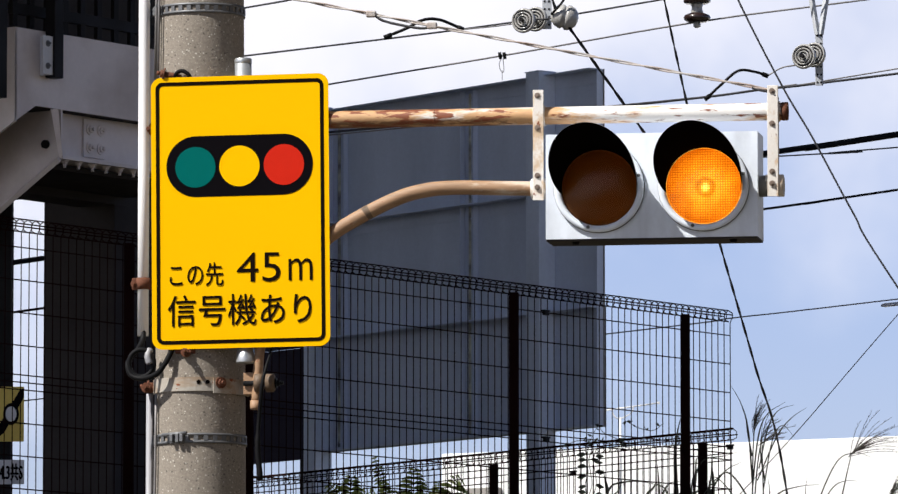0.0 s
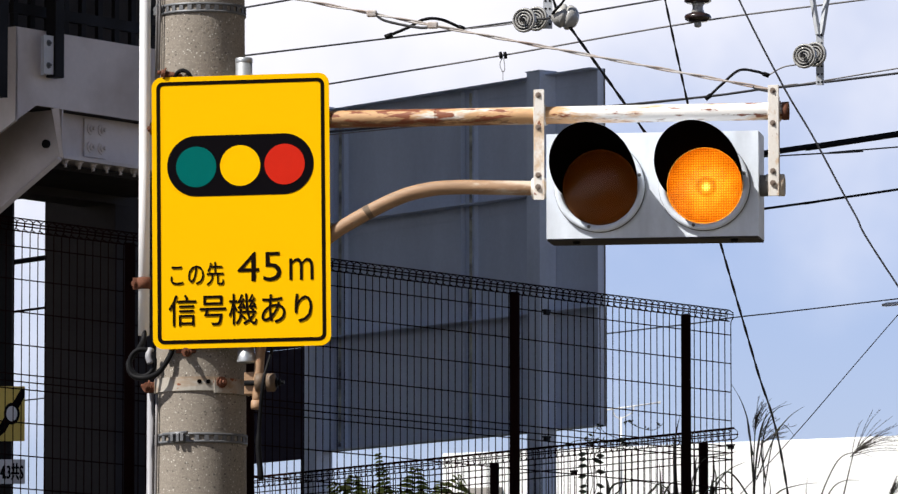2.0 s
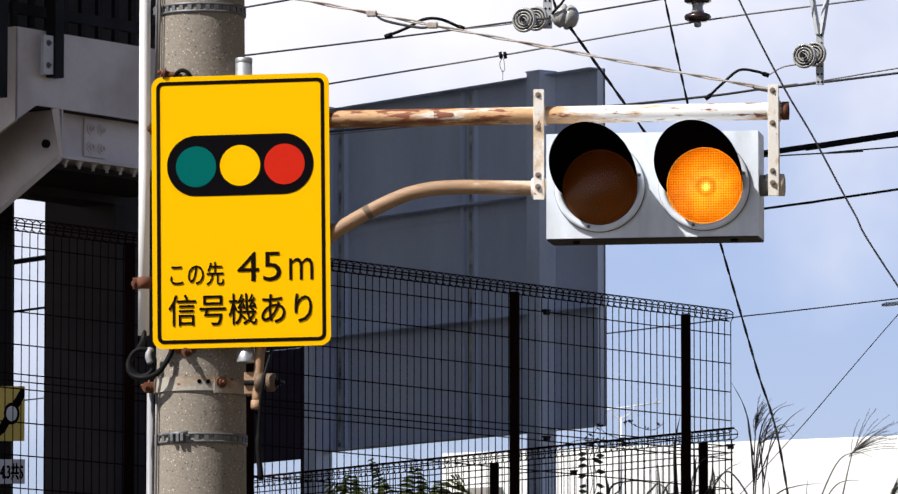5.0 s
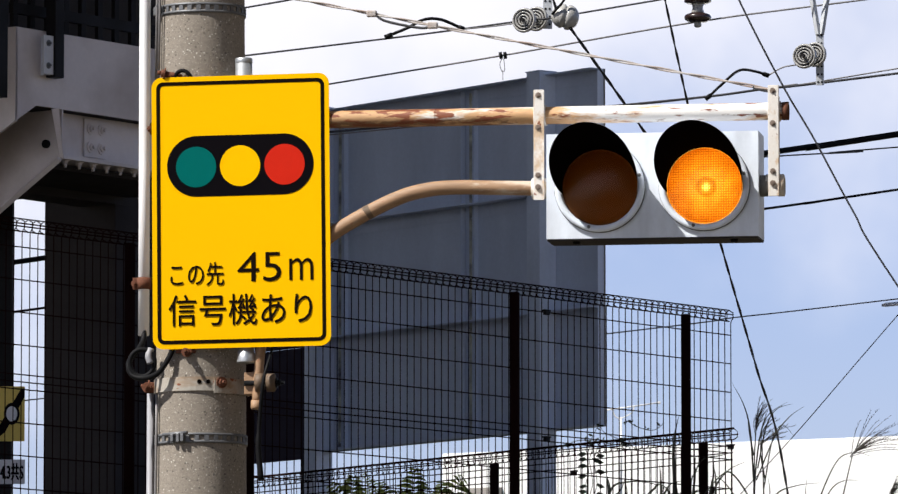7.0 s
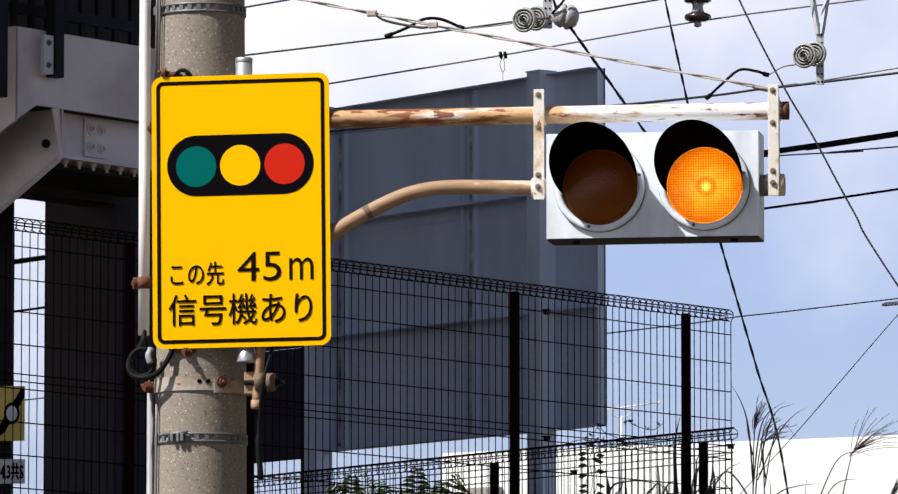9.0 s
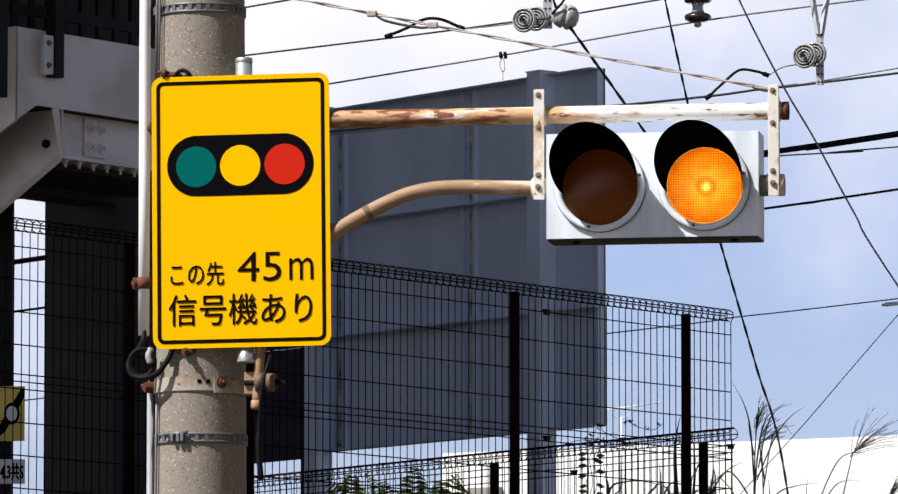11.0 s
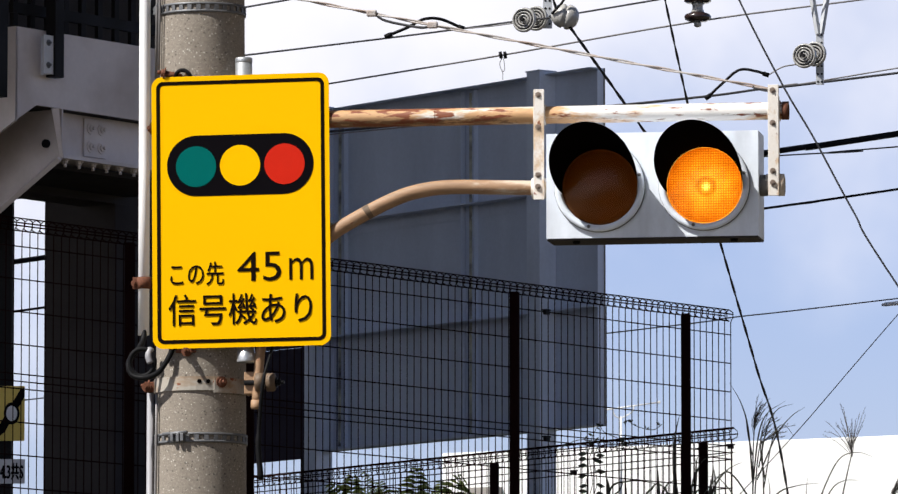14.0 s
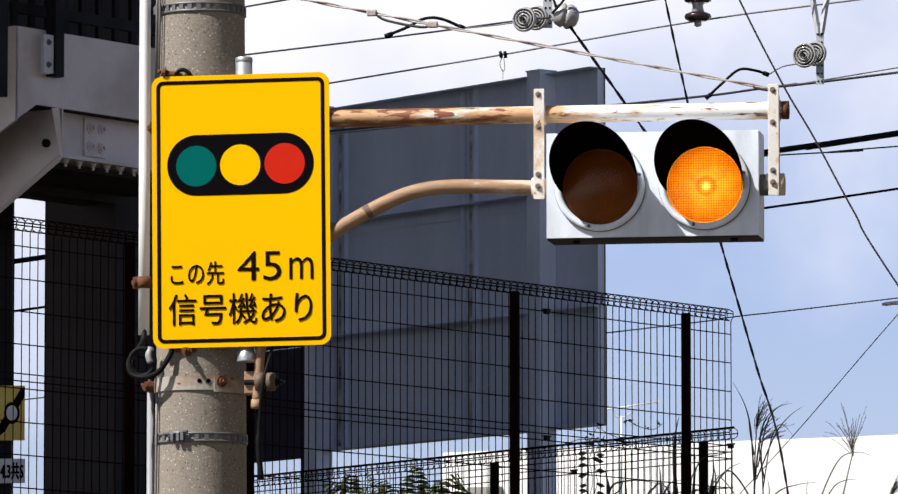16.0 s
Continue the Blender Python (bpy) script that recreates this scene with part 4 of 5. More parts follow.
    bm = shape()
    box(bm, (L / 2, -0.03, (z0 + z1) / 2), (L, 0.01, z1 - z0))
    part("face_sheet", bm, SHADE_GREY, t)
    t = thing("dark_panel", "dark navy steel panel standing beside the hoarding's column", "panel", pose(1.69, 75, 0, 0, 0, 127.5))
    for k in range(3):
        a, b = 7.19 + 1.3 * k, 7.19 + 1.3 * (k + 1)
        bm = shape()
        box(bm, (6.32, 0.0, (a + b) / 2), (2.2, 0.04, b - a - 0.008))
        part("sheet", bm, NAVY, t)
    for s in (5.6, 7.1):
        bm = shape()
        box(bm, (s, -0.06, 7.5), (0.08, 0.06, 7.0))
        part("post", bm, DARK_STEEL, t)


build_billboard()


# ---- the footbridge over the fence ----
BRIDGE = pose(-2.62, 44, 0, 0, 0, 53.13)  # x runs along it, away from the road; -y is its outer side


def build_footbridge():
    t = thing("footbridge", "grey steel footbridge girder with black railings, in shade", "footbridge", BRIDGE)
    bm = shape()
    plate(bm, [(-0.27, 6.86), (-0.27, 7.47), (1.85, 7.47), (1.85, 6.98), (-0.06, 6.98)], 0.0, 0.02)
    part("fascia", bm, GIRDER, t)
    bm = shape()
    # end plate with a sloping foot
    for q in (((-0.272, 0.0, 6.86), (-0.272, 0.0, 7.47), (-0.272, 0.9, 7.47), (-0.272, 0.9, 6.40)),):
        a = [bm.verts.new(p) for p in q]
        b = [bm.verts.new((p[0] + 0.02, p[1], p[2])) for p in q]
        bm.faces.new(a), bm.faces.new(b[::-1])
        for i in range(len(a)):
            j = (i + 1) % len(a)
            bm.faces.new((a[i], a[j], b[j], b[i]))
    part("end_plate", bm, GIRDER, t)
    bm = shape()
    box(bm, (1.02, 0.14, 6.83), (1.62, 0.02, 0.30))
    box(bm, (1.02, 0.12, 6.672), (1.62, 0.24, 0.022))
    part("lower_web", bm, GIRDER, t)
    # underside shade put into the dark colour, also on rear girder and under plate
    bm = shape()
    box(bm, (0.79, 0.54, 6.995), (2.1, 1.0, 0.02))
    part("soffit", bm, COLUMN_AND_SHADE, t)
    # haunched cross beam that runs back under the deck
    bm = shape()
    q = [(0.0, 6.98), (0.0, 6.66), (0.55, 6.33), (1.2, 6.02), (1.2, 6.98)]
    a = [bm.verts.new((0.19, y, z)) for y, z in q]
    b = [bm.verts.new((0.205, y, z)) for y, z in q]
    bm.faces.new(a), bm.faces.new(b[::-1])
    for i in range(len(a)):
        j = (i + 1) % len(a)
        bm.faces.new((a[i], a[j], b[j], b[i]))
    beam = part("haunched_beam", bm, GIRDER, t)
    bm = shape()
    tube(bm, [(0.17, 0.0, 6.655), (0.17, 0.55, 6.325), (0.17, 1.2, 6.015)], 0.022, 4)
    part("bottom_flange", bm, GIRDER, beam)
    bm = shape()
    tube(bm, [(0.11, -0.01, 6.975), (0.175, -0.01, 6.665)], [0.034, 0.016], 4)
    part("stiffener", bm, GIRDER, beam)
    bm = shape()
    tube(bm, [(0.165, 0.12, 6.76), (0.187, 0.12, 6.76)], 0.028, 16)
    part("bolt_hole", bm, DARK_STEEL, beam)
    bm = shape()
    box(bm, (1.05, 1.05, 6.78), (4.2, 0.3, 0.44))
    part("rear_girder", bm, COLUMN_AND_SHADE, t, "dark rear girder under the deck")
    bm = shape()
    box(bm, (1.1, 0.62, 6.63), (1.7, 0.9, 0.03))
    part("under_plate", bm, COLUMN_AND_SHADE, t)
    bm = shape()
    box(bm, (0.67, 0.122, 6.84), (0.22, 0.012, 0.25))
    splice = part("splice_plate", bm, GIRDER, t)
    for i in range(2):
        for j in range(2):
            bm = shape()
            bolt(bm, (0.62 + 0.11 * i, 0.115, 6.78 + 0.12 * j), (0, -1, 0), 0.026, 0.022)
            part("splice_bolt", bm, GIRDER, splice)
    for i in range(7):
        bm = shape()
        bolt(bm, (0.30 + 0.14 * i, 0.06, 6.66), (0, 0, -1), 0.02, 0.024)
        part("flange_bolt", bm, GIRDER, splice)
    # railings
    bm = shape()
    box(bm, (0.80, 0.06, 7.60), (2.1, 0.04, 0.07))
    box(bm, (0.80, 0.06, 8.45), (2.1, 0.05, 0.06))
    part("rail", bm, DARK_STEEL, t)
    for k in range(13):
        bm = shape()
        box(bm, (-0.22 + 0.17 * k, 0.06, 7.96), (0.045, 0.03, 0.95))
        part("baluster", bm, DARK_STEEL, t)
    bm = shape()
    box(bm, (0.055, -0.055, 7.815), (0.09, 0.08, 1.30), None, 0.004)
    part("hanging_post", bm, DARK_STEEL, t, "black railing post fixed to the girder's face")
    bm = shape()
    box(bm, (-0.017, -0.03, 7.305), (0.012, 0.09, 0.255), None, 0.002)
    box(bm, (-0.035, -0.075, 7.305), (0.10, 0.008, 0.25), None, 0.002)
    plate_ob = part("post_plate", bm, MARK_WHITE, t, "pale bolted bracket plate")
    for z in (7.235, 7.38):
        bm = shape()
        bolt(bm, (-0.04, -0.08, z), (0, -1, 0), 0.014, 0.012)
        part("bolt", bm, DULL_GALV, plate_ob)
    bm = shape()
    box(bm, (-0.48, -0.03, 7.64), (0.12, 0.06, 1.3))
    part("near_post", bm, DARK_STEEL, t)
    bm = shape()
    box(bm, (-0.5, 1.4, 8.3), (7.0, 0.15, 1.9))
    part("parapet_wall", bm, COLUMN_AND_SHADE, t)
    # unseen slab, added overhead to keep the sun off the bridge
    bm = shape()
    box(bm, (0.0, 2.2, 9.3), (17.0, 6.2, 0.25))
    part("roof_deck", bm, COLUMN_AND_SHADE, t, "unseen dark deck added to shade the girder")
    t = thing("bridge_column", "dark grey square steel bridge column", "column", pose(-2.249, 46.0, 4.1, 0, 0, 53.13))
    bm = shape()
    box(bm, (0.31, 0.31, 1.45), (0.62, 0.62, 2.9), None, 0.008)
    part("shaft", bm, COLUMN_AND_SHADE, t)
    bm = shape()
    box(bm, (0.31, 0.31, 0.03), (0.8, 0.8, 0.05))
    part("base_plate", bm, COLUMN_AND_SHADE, t)


build_footbridge()


def build_marker_post():
    t = thing("marker_post", "black steel post behind the fence", "post", pose(-2.978, 45, 4.1))
    bm = shape()
    box(bm, (0, 0, 1.25), (0.22, 0.18, 2.5), None, 0.004)
    box(bm, (0.102, -0.05, 1.15), (0.03, 0.02, 0.5))
    part("shaft", bm, DARK_STEEL, t)
    t = thing("yellow_marker_plate", "yellow marker plate with a black diagonal band and white disc", "sign", pose(-2.862, 44.89, 5.06))
    bm = shape()
    plate(bm, rounded(0.165, 0.36, 0.004, 3), 0, 0.004)
    part("plate", bm, MARK_YELLOW, t)
    bm = shape()
    plate(bm, [(-0.082, -0.15), (-0.045, -0.12), (0.082, 0.11), (0.082, 0.17), (0.055, 0.16), (-0.082, -0.075)], -0.0015, 0)
    part("diagonal_band", bm, BLACK_SHEET, t)
    for r, m, y in ((0.052, BLACK_SHEET, -0.003), (0.036, MARK_WHITE, -0.0045)):
        bm = shape()
        plate(bm, [(r * math.cos(2 * math.pi * k / 28), r * 1.4 * math.sin(2 * math.pi * k / 28)) for k in range(28)], y, y + 0.0014, (-0.002, 0.0))
        part("disc", bm, m, t)
    t = thing("number_plate_sign", "small white plate with dark lettering on the post", "sign", pose(-2.862, 44.89, 4.68))
    bm = shape()
    plate(bm, rounded(0.172, 0.16, 0.004, 3), 0, 0.004)
    part("plate", bm, MARK_WHITE, t)
    bm = letters("4.3共S", 0.155, 0.115, 0.0015, 0.006)
    for v in bm.verts:
        v.co.y -= 0.001
    part("lettering", bm, BLACK_SHEET, t)


build_marker_post()


# ---- white building and aerial ----
def build_white_building():
    t = thing("white_building", "low white rendered building with a flat roof", "building", pose(-0.10, 95, 4.1, 0, 0, -29))
    bm = shape()
    box(bm, (15.0, 4.0, 2.135), (30.0, 8.0, 4.27), None, 0.02)
    part("wall", bm, WHITE_WALL, t)
    bm = shape()
    box(bm, (15.0, 4.0, 4.262), (29.7, 7.7, 0.03), None, 0.004)
    part("roof", bm, WHITE_WALL, t)
    bm = shape()
    box(bm, (0.70, -0.05, 3.66), (0.52, 0.10, 0.22), None, 0.01)
    part("awning", bm, SHADE_GREY, t, "grey awning box")


build_white_building()


def build_aerial():
    t = thing("tv_aerial", "thin pale grey television aerial on a mast", "aerial", pose(2.208, 88, 4.35) @ Matrix.Scale(1.1, 4))
    bm = shape()
    tube(bm, [(0, 0, -0.25), (0, 0, 3.63)], 0.014, 6)
    tube(bm, [(0.05, 0, -0.25), (0.045, 0, 2.6)], 0.009, 6)
    part("mast", bm, PALE_METAL, t)
    bm = shape()
    tube(bm, [(-0.167, 0, 3.71), (0.447, 0, 3.797)], 0.009, 6)
    box(bm, (0.447, 0, 3.797), (0.03, 0.03, 0.03), None, 0.004)
    for k in range(8):
        x, z = -0.15 + 0.075 * k, 3.7125 + 0.0106 * k
        tube(bm, [(x - 0.01, -0.12, z - 0.02), (x + 0.01, 0.12, z + 0.02)], 0.004, 4)
    part("boom", bm, PALE_METAL, t)
    bm = shape()
    tube(bm, bend([(-0.1, 0, 3.72), (-0.067, 0, 3.637), (0, 0, 3.615), (0.10, 0, 3.66), (0.14, 0, 3.70), (0.153, 0, 3.752)], 6), 0.008, 6)
    part("brace", bm, PALE_METAL, t)
    bm = shape()
    box(bm, (0, -0.02, 3.36), (0.035, 0.03, 0.05), None, 0.004)
    part("terminal_box", bm, DARK_STEEL, t)


build_aerial()


# ---- overhead lines ----
def cable(label, pts, r, mat=WIRE, sag=0.0, name="overhead_cable", group="overhead lines"):
    t = thing(name, label, "cable", group=group)
    bm = shape()
    line = bend(pts, 10) if len(pts) > 2 else [Vector(pts[0]).lerp(Vector(pts[1]), k / 24) - Vector((0, 0, sag * math.sin(math.pi * k / 24))) for k in range(25)]
    tube(bm, line, r, 7)
    part("conductor", bm, mat, t)
    return t


def twisted(label, pts, r, lay=0.42):
    """A cable of two strands wound round one another."""
    t = thing("overhead_cable", label, "cable", group="overhead lines")
    line = bend(pts, 70)
    run = [0.0]
    for p, q in zip(line, line[1:]):
        run.append(run[-1] + (q - p).length)
    for k in range(2):
        bm = shape()
        out = []
        for p, d in zip(line, run):
            a = 2 * math.pi * d / lay + k * math.pi
            out.append(p + Vector((math.cos(a), math.sin(a), 0)) * r * 0.5)
        tube(bm, out, r * 0.72, 6)
        part("strand", bm, RUBBER, t)
    return t


def build_lines():
    thin = "thin dark overhead wire against the sky"
    cable(thin, [(-9, 67.5, 9.625), (-2.037, 67.5, 10.835), (-1.385, 67.5, 10.95), (6, 67.5, 12.25)], 0.0097)
    cable(thin, [(-12, 67.5, 9.175), (-2.007, 67.5, 10.36), (0.658, 67.5, 10.697), (2.078, 67.5, 10.915), (12, 67.5, 12.625)], 0.0097)
    cable(thin, [(-12, 69, 8.47), (-1.211, 69, 10.263), (0.544, 69, 10.555), (2.529, 69, 10.9), (4.548, 69, 11.168), (13.5, 69, 12.325)], 0.0093, GREY_WIRE)
    heavy = "twisted dark cable hanging steeply from an insulator"
    twisted(heavy, [(0.675, 66, 11.8), (0.993, 66, 10.763), (1.059, 66, 10.597), (1.199, 66, 10.4), (1.888, 66, 9.424), (2.61, 66, 8.38)], 0.0145)
    twisted("long dark cable running down to the ground", [(1.875, 66, 11.8), (2.087, 66, 10.736), (2.304, 66, 9.714), (2.55, 66, 8.62), (2.643, 66, 8.254), (2.958, 66, 7.146), (3.202, 66, 6.261), (3.50, 66, 4.1)], 0.0108)
    cable("thin slack wire crossing the sky", [(2.325, 64.5, 11.5), (2.733, 64.5, 10.528), (3.157, 64.5, 9.682), (3.441, 64.5, 9.191), (3.816, 64.5, 8.484), (4.233, 64.5, 7.777), (6.7, 64.5, 4.1)], 0.0093)
    cable(thin, [(-4.5, 69, 9.475), (1.802, 69, 10.053), (3.22, 69, 10.216), (4.543, 69, 10.373), (13.5, 69, 11.5)], 0.0128)
    cable(thin, [(-4.5, 69, 9.43), (1.802, 69, 10.042), (3.394, 69, 10.246), (4.543, 69, 10.423), (13.5, 69, 11.95)], 0.0075, GREY_WIRE)
    cable("thick black bundled cable across the sky", [(-12.6, 84, 8.9), (-5.18, 84, 9.96), (3.883, 84, 11.281), (5.525, 84, 11.514), (18.9, 84, 13.57)], 0.0284, RUBBER)
    cable("thick black bundled cable across the sky", [(-12.6, 84.105, 8.93), (-5.18, 84.105, 9.99), (3.883, 84.105, 11.318), (5.525, 84.105, 11.558), (18.9, 84.105, 13.62)], 0.0189, RUBBER)
    cable(thin, [(-12.6, 84, 10.315), (3.883, 84, 11.245), (5.525, 84, 11.365), (18.9, 84, 12.415)], 0.0095)
    cable("black sheathed overhead cable crossing the sky", [(-12.6, 84, 8.32), (-5.18, 84, 9.35), (3.879, 84, 10.601), (5.521, 84, 10.84), (18.9, 84, 12.835)], 0.0158, RUBBER)
    cable("thin grey far overhead wire", [(-11.2, 84, 7.55), (1.869, 84, 9.052), (3.486, 84, 9.257), (5.512, 84, 9.49), (16.8, 84, 10.84)], 0.0084, GREY_WIRE)
    cable("thin grey far overhead wire", [(1.4, 84, 4.82), (3.899, 84, 7.448), (5.51, 84, 9.292), (9.8, 84, 14.2)], 0.0062, GREY_WIRE)
    j = cable("black insulated jumper clipped to a wire", [(-0.618, 67.455, 10.544), (-0.42, 67.44, 10.623), (-0.249, 67.425, 10.708), (-0.08, 67.425, 10.708), (0.137, 67.455, 10.621)], 0.0158, RUBBER, name="jumper_sleeve", group="jumpers")
    for p, q in (((-0.637, 67.455, 10.533), (-0.562, 67.455, 10.562)), ((0.09, 67.455, 10.638), (0.15, 67.455, 10.615))):
        bm = shape()
        tube(bm, [p, q], 0.025, 8)
        part("clamp", bm, RUBBER, j)
    j = cable("grey insulated jumper arching between wires", [(2.556, 67.455, 9.932), (2.7, 67.44, 10.067), (2.868, 67.425, 10.201), (3.039, 67.425, 10.189), (3.151, 67.455, 10.154)], 0.0142, RUBBER, name="jumper_sleeve", group="jumpers")
    for p, q in (((2.535, 67.455, 9.917), (2.588, 67.455, 9.958)), ((3.105, 67.455, 10.172), (3.165, 67.455, 10.15))):
        bm = shape()
        tube(bm, [p, q], 0.023, 8)
        part("clamp", bm, RUBBER, j)
    cable("short grey tail wire at an insulator", [(3.15, 67.5, 10.154), (3.3, 67.5, 10.24), (3.464, 67.5, 10.274), (3.54, 67.5, 10.33)], 0.0075, GREY_WIRE)
    cable("short grey tail wire at an insulator", [(0.143, 67.47, 10.618), (0.45, 67.47, 10.648), (0.63, 67.47, 10.672), (0.78, 67.5, 10.69)], 0.0060, GREY_WIRE)
    t = thing("wire_spacer", "short white sleeve hung under a far wire", "clamp")
    bm = shape()
    tube(bm, [(5.31, 84, 9.41), (5.36, 84, 9.416), (5.9, 84, 9.47)], [0.014, 0.026, 0.026], 10)
    part("sleeve", bm, PALE_METAL, t)
    bm = shape()
    tube(bm, [(5.62, 84, 9.43), (5.63, 84, 9.505)], 0.008, 6)
    part("hook", bm, RUBBER, t)
    t = thing("wire_clamp", "black clamp on an overhead wire with a curl of tape", "clamp", pose(0.544, 69, 10.555) @ Matrix.Scale(1.5, 4))
    bm = shape()
    for dx in (-0.014, 0.016):
        lathe(bm, [(0.006, -0.012), (0.024, -0.010), (0.024, 0.010), (0.006, 0.012)], Matrix.Translation((dx, 0, 0)) @ pose(0, 0, 0, 0, 80, 0), 14)
    part("body", bm, RUBBER, t)
    bm = shape()
    tube(bm, bend([(0, -0.01, -0.01), (-0.02, -0.01, -0.06), (-0.005, -0.01, -0.11), (0.012, -0.01, -0.10), (0.006, -0.01, -0.02)], 5), 0.0026, 5)
    tube(bm, [(0.0, -0.01, -0.10), (0.0, -0.01, -0.17)], 0.0024, 5)
    part("tail", bm, GREY_WIRE, t)


build_lines()


def disc_insulator(at, label, turn):
    """A ribbed porcelain strain disc with a metal cap, its face turned to the road."""
    t = thing("disc_insulator", label, "insulator", Matrix.Translation(at) @ pose(0, 0, 0, 90, 0, turn) @ Matrix.Scale(1.5, 4), group="strain insulators")
    bm = shape()
    lathe(bm, [(0.015, 0.03), (0.025, 0.0), (0.030, 0.03), (0.036, 0.03), (0.040, 0.0), (0.046, 0.0), (0.050, 0.03), (0.055, 0.03), (0.059, 0.0), (0.066, 0.0), (0.070, 0.026), (0.076, 0.026), (0.083, 0.004), (0.07, -0.02), (0.03, -0.035), (0.02, -0.05)], seg=36)
    part("shed", bm, PORCELAIN, t, "grey ribbed porcelain shed")
    # shade between the ribs is painted on as dark rings
    for r0, r1 in ((0.023, 0.029), (0.040, 0.0455), (0.058, 0.064)):
        bm = shape()
        lathe(bm, [(r0, 0.012), (r1, 0.012), (r1, 0.018), (r0, 0.018)], seg=36, closed=True)
        part("groove", bm, COLUMN_AND_SHADE, t, "dark ring painting the shade between porcelain ribs")
    bm = shape()
    tube(bm, [(0, 0, 0.02), (0, 0, 0.06)], 0.013, 14)
    tube(bm, [(0, 0, -0.08), (0, 0, -0.04)], 0.024, 14)
    part("pin", bm, DARK_STEEL, t)


def build_insulators():
    lab = "grey ribbed porcelain strain insulator disc on a line"
    disc_insulator((0.746, 67.425, 10.7), lab, -20)
    disc_insulator((0.867, 67.62, 10.741), lab, -20)
    disc_insulator((3.518, 67.425, 10.342), lab, -20)
    disc_insulator((3.627, 67.62, 10.384), lab, -20)
    t = thing("perforated_hanger", "punched galvanised steel hanger above the insulators", "bracket", pose(0.978, 67.65, 10.66) @ Matrix.Scale(1.5, 4))
    bm = shape()
    box(bm, (0, 0, 0.35), (0.062, 0.006, 0.72), None, 0.002)
    channel = part("channel", bm, HANGER_PAINT, t)
    for k in range(11):
        for x in (-0.014, 0.014):
            bm = shape()
            tube(bm, [(x, -0.005, 0.02 + 0.052 * k), (x, -0.0025, 0.02 + 0.052 * k)], 0.0075, 10)
            part("hole", bm, DARK_STEEL, channel)
    t = thing("forked_hanger", "forked punched steel hanger carrying an insulator", "bracket", pose(3.679, 67.65, 10.082) @ Matrix.Scale(1.5, 4))
    bm = shape()
    box(bm, (0, 0, 0.20), (0.052, 0.006, 0.40), None, 0.002)
    channel = part("channel", bm, HANGER_PAINT, t)
    for k in range(7):
        for x in (-0.012, 0.012):
            bm = shape()
            tube(bm, [(x, -0.005, 0.02 + 0.052 * k), (x, -0.0025, 0.02 + 0.052 * k)], 0.007, 10)
            part("hole", bm, DARK_STEEL, channel)
    for sx in (-1, 1):
        bm = shape()
        tube(bm, [(sx * 0.010, 0, 0.34), (sx * 0.055, 0, 0.62), (sx * 0.075, 0, 0.95)], 0.020, 4)
        part("fork_arm", bm, HANGER_PAINT, t)
    t = thing("ball_insulator", "grey egg-shaped strain insulator on a steep cable", "insulator", pose(1.125, 66.05, 10.55, 0, 28, 0) @ Matrix.Scale(1.5, 4))
    bm = shape()
    lathe(bm, [(0.015, -0.088), (0.042, -0.080), (0.066, -0.056), (0.078, -0.026), (0.080, -0.012), (0.070, -0.005), (0.070, 0.005), (0.081, 0.012), (0.082, 0.030), (0.070, 0.058), (0.045, 0.082), (0.015, 0.090)], pose(0, 0, 0, 0, 75, 0), 32)
    part("egg", bm, PORCELAIN, t)
    bm = shape()
    tube(bm, bend([(-0.05, -0.075, 0.16), (-0.055, -0.09, 0.06), (-0.07, -0.078, 0.0), (-0.08, -0.05, -0.03)], 5), 0.008, 8)
    part("loop", bm, RUBBER, t)
    t = thing("pin_insulator", "dark brown porcelain pin insulator with two sheds", "insulator", pose(2.518, 69, 11.03) @ Matrix.Scale(1.5, 4))
    bm = shape()
    lathe(bm, [(0.030, -0.092), (0.062, -0.088), (0.086, -0.074), (0.093, -0.058), (0.084, -0.042), (0.040, -0.024)], seg=32)
    part("shed", bm, BROWN_PORCELAIN, t)
    bm = shape()
    lathe(bm, [(0.038, -0.030), (0.044, -0.020), (0.036, 0.0), (0.036, 0.016), (0.044, 0.032), (0.038, 0.04)], seg=28)
    part("neck", bm, PORCELAIN, t, "pale glazed neck between the sheds")
    bm = shape()
    lathe(bm, [(0.040, 0.034), (0.070, 0.036), (0.090, 0.046), (0.094, 0.058), (0.082, 0.072), (0.045, 0.088), (0.04, 0.12), (0.03, 0.3)], seg=32)
    part("shed", bm, BROWN_PORCELAIN, t)
    bm = shape()
    lathe(bm, [(0.010, -0.128), (0.024, -0.120), (0.026, -0.104), (0.020, -0.088)], seg=16)
    part("foot", bm, PORCELAIN, t)


build_insulators()


# ---- plants on the terrace ----
def blade(bm, pts, w):
    """A narrow leaf along pts, folded slightly along its midrib."""
    pts = bend(pts, 6)
    n = len(pts) - 1
    rows = []
    for i, p in enumerate(pts):
        f = i / n
        way_ = pts[min(i + 1, n)] - pts[max(i - 1, 0)]
        a = way_.cross(Vector((0.25, 1, 0))).normalized()
        b = a.cross(way_).normalized()
        s = 0.62 * w * (0.35 + 0.65 * math.sin(math.pi * min(1, f * 0.75 + 0.25))) * (1 - f) ** 0.5 + 0.0006
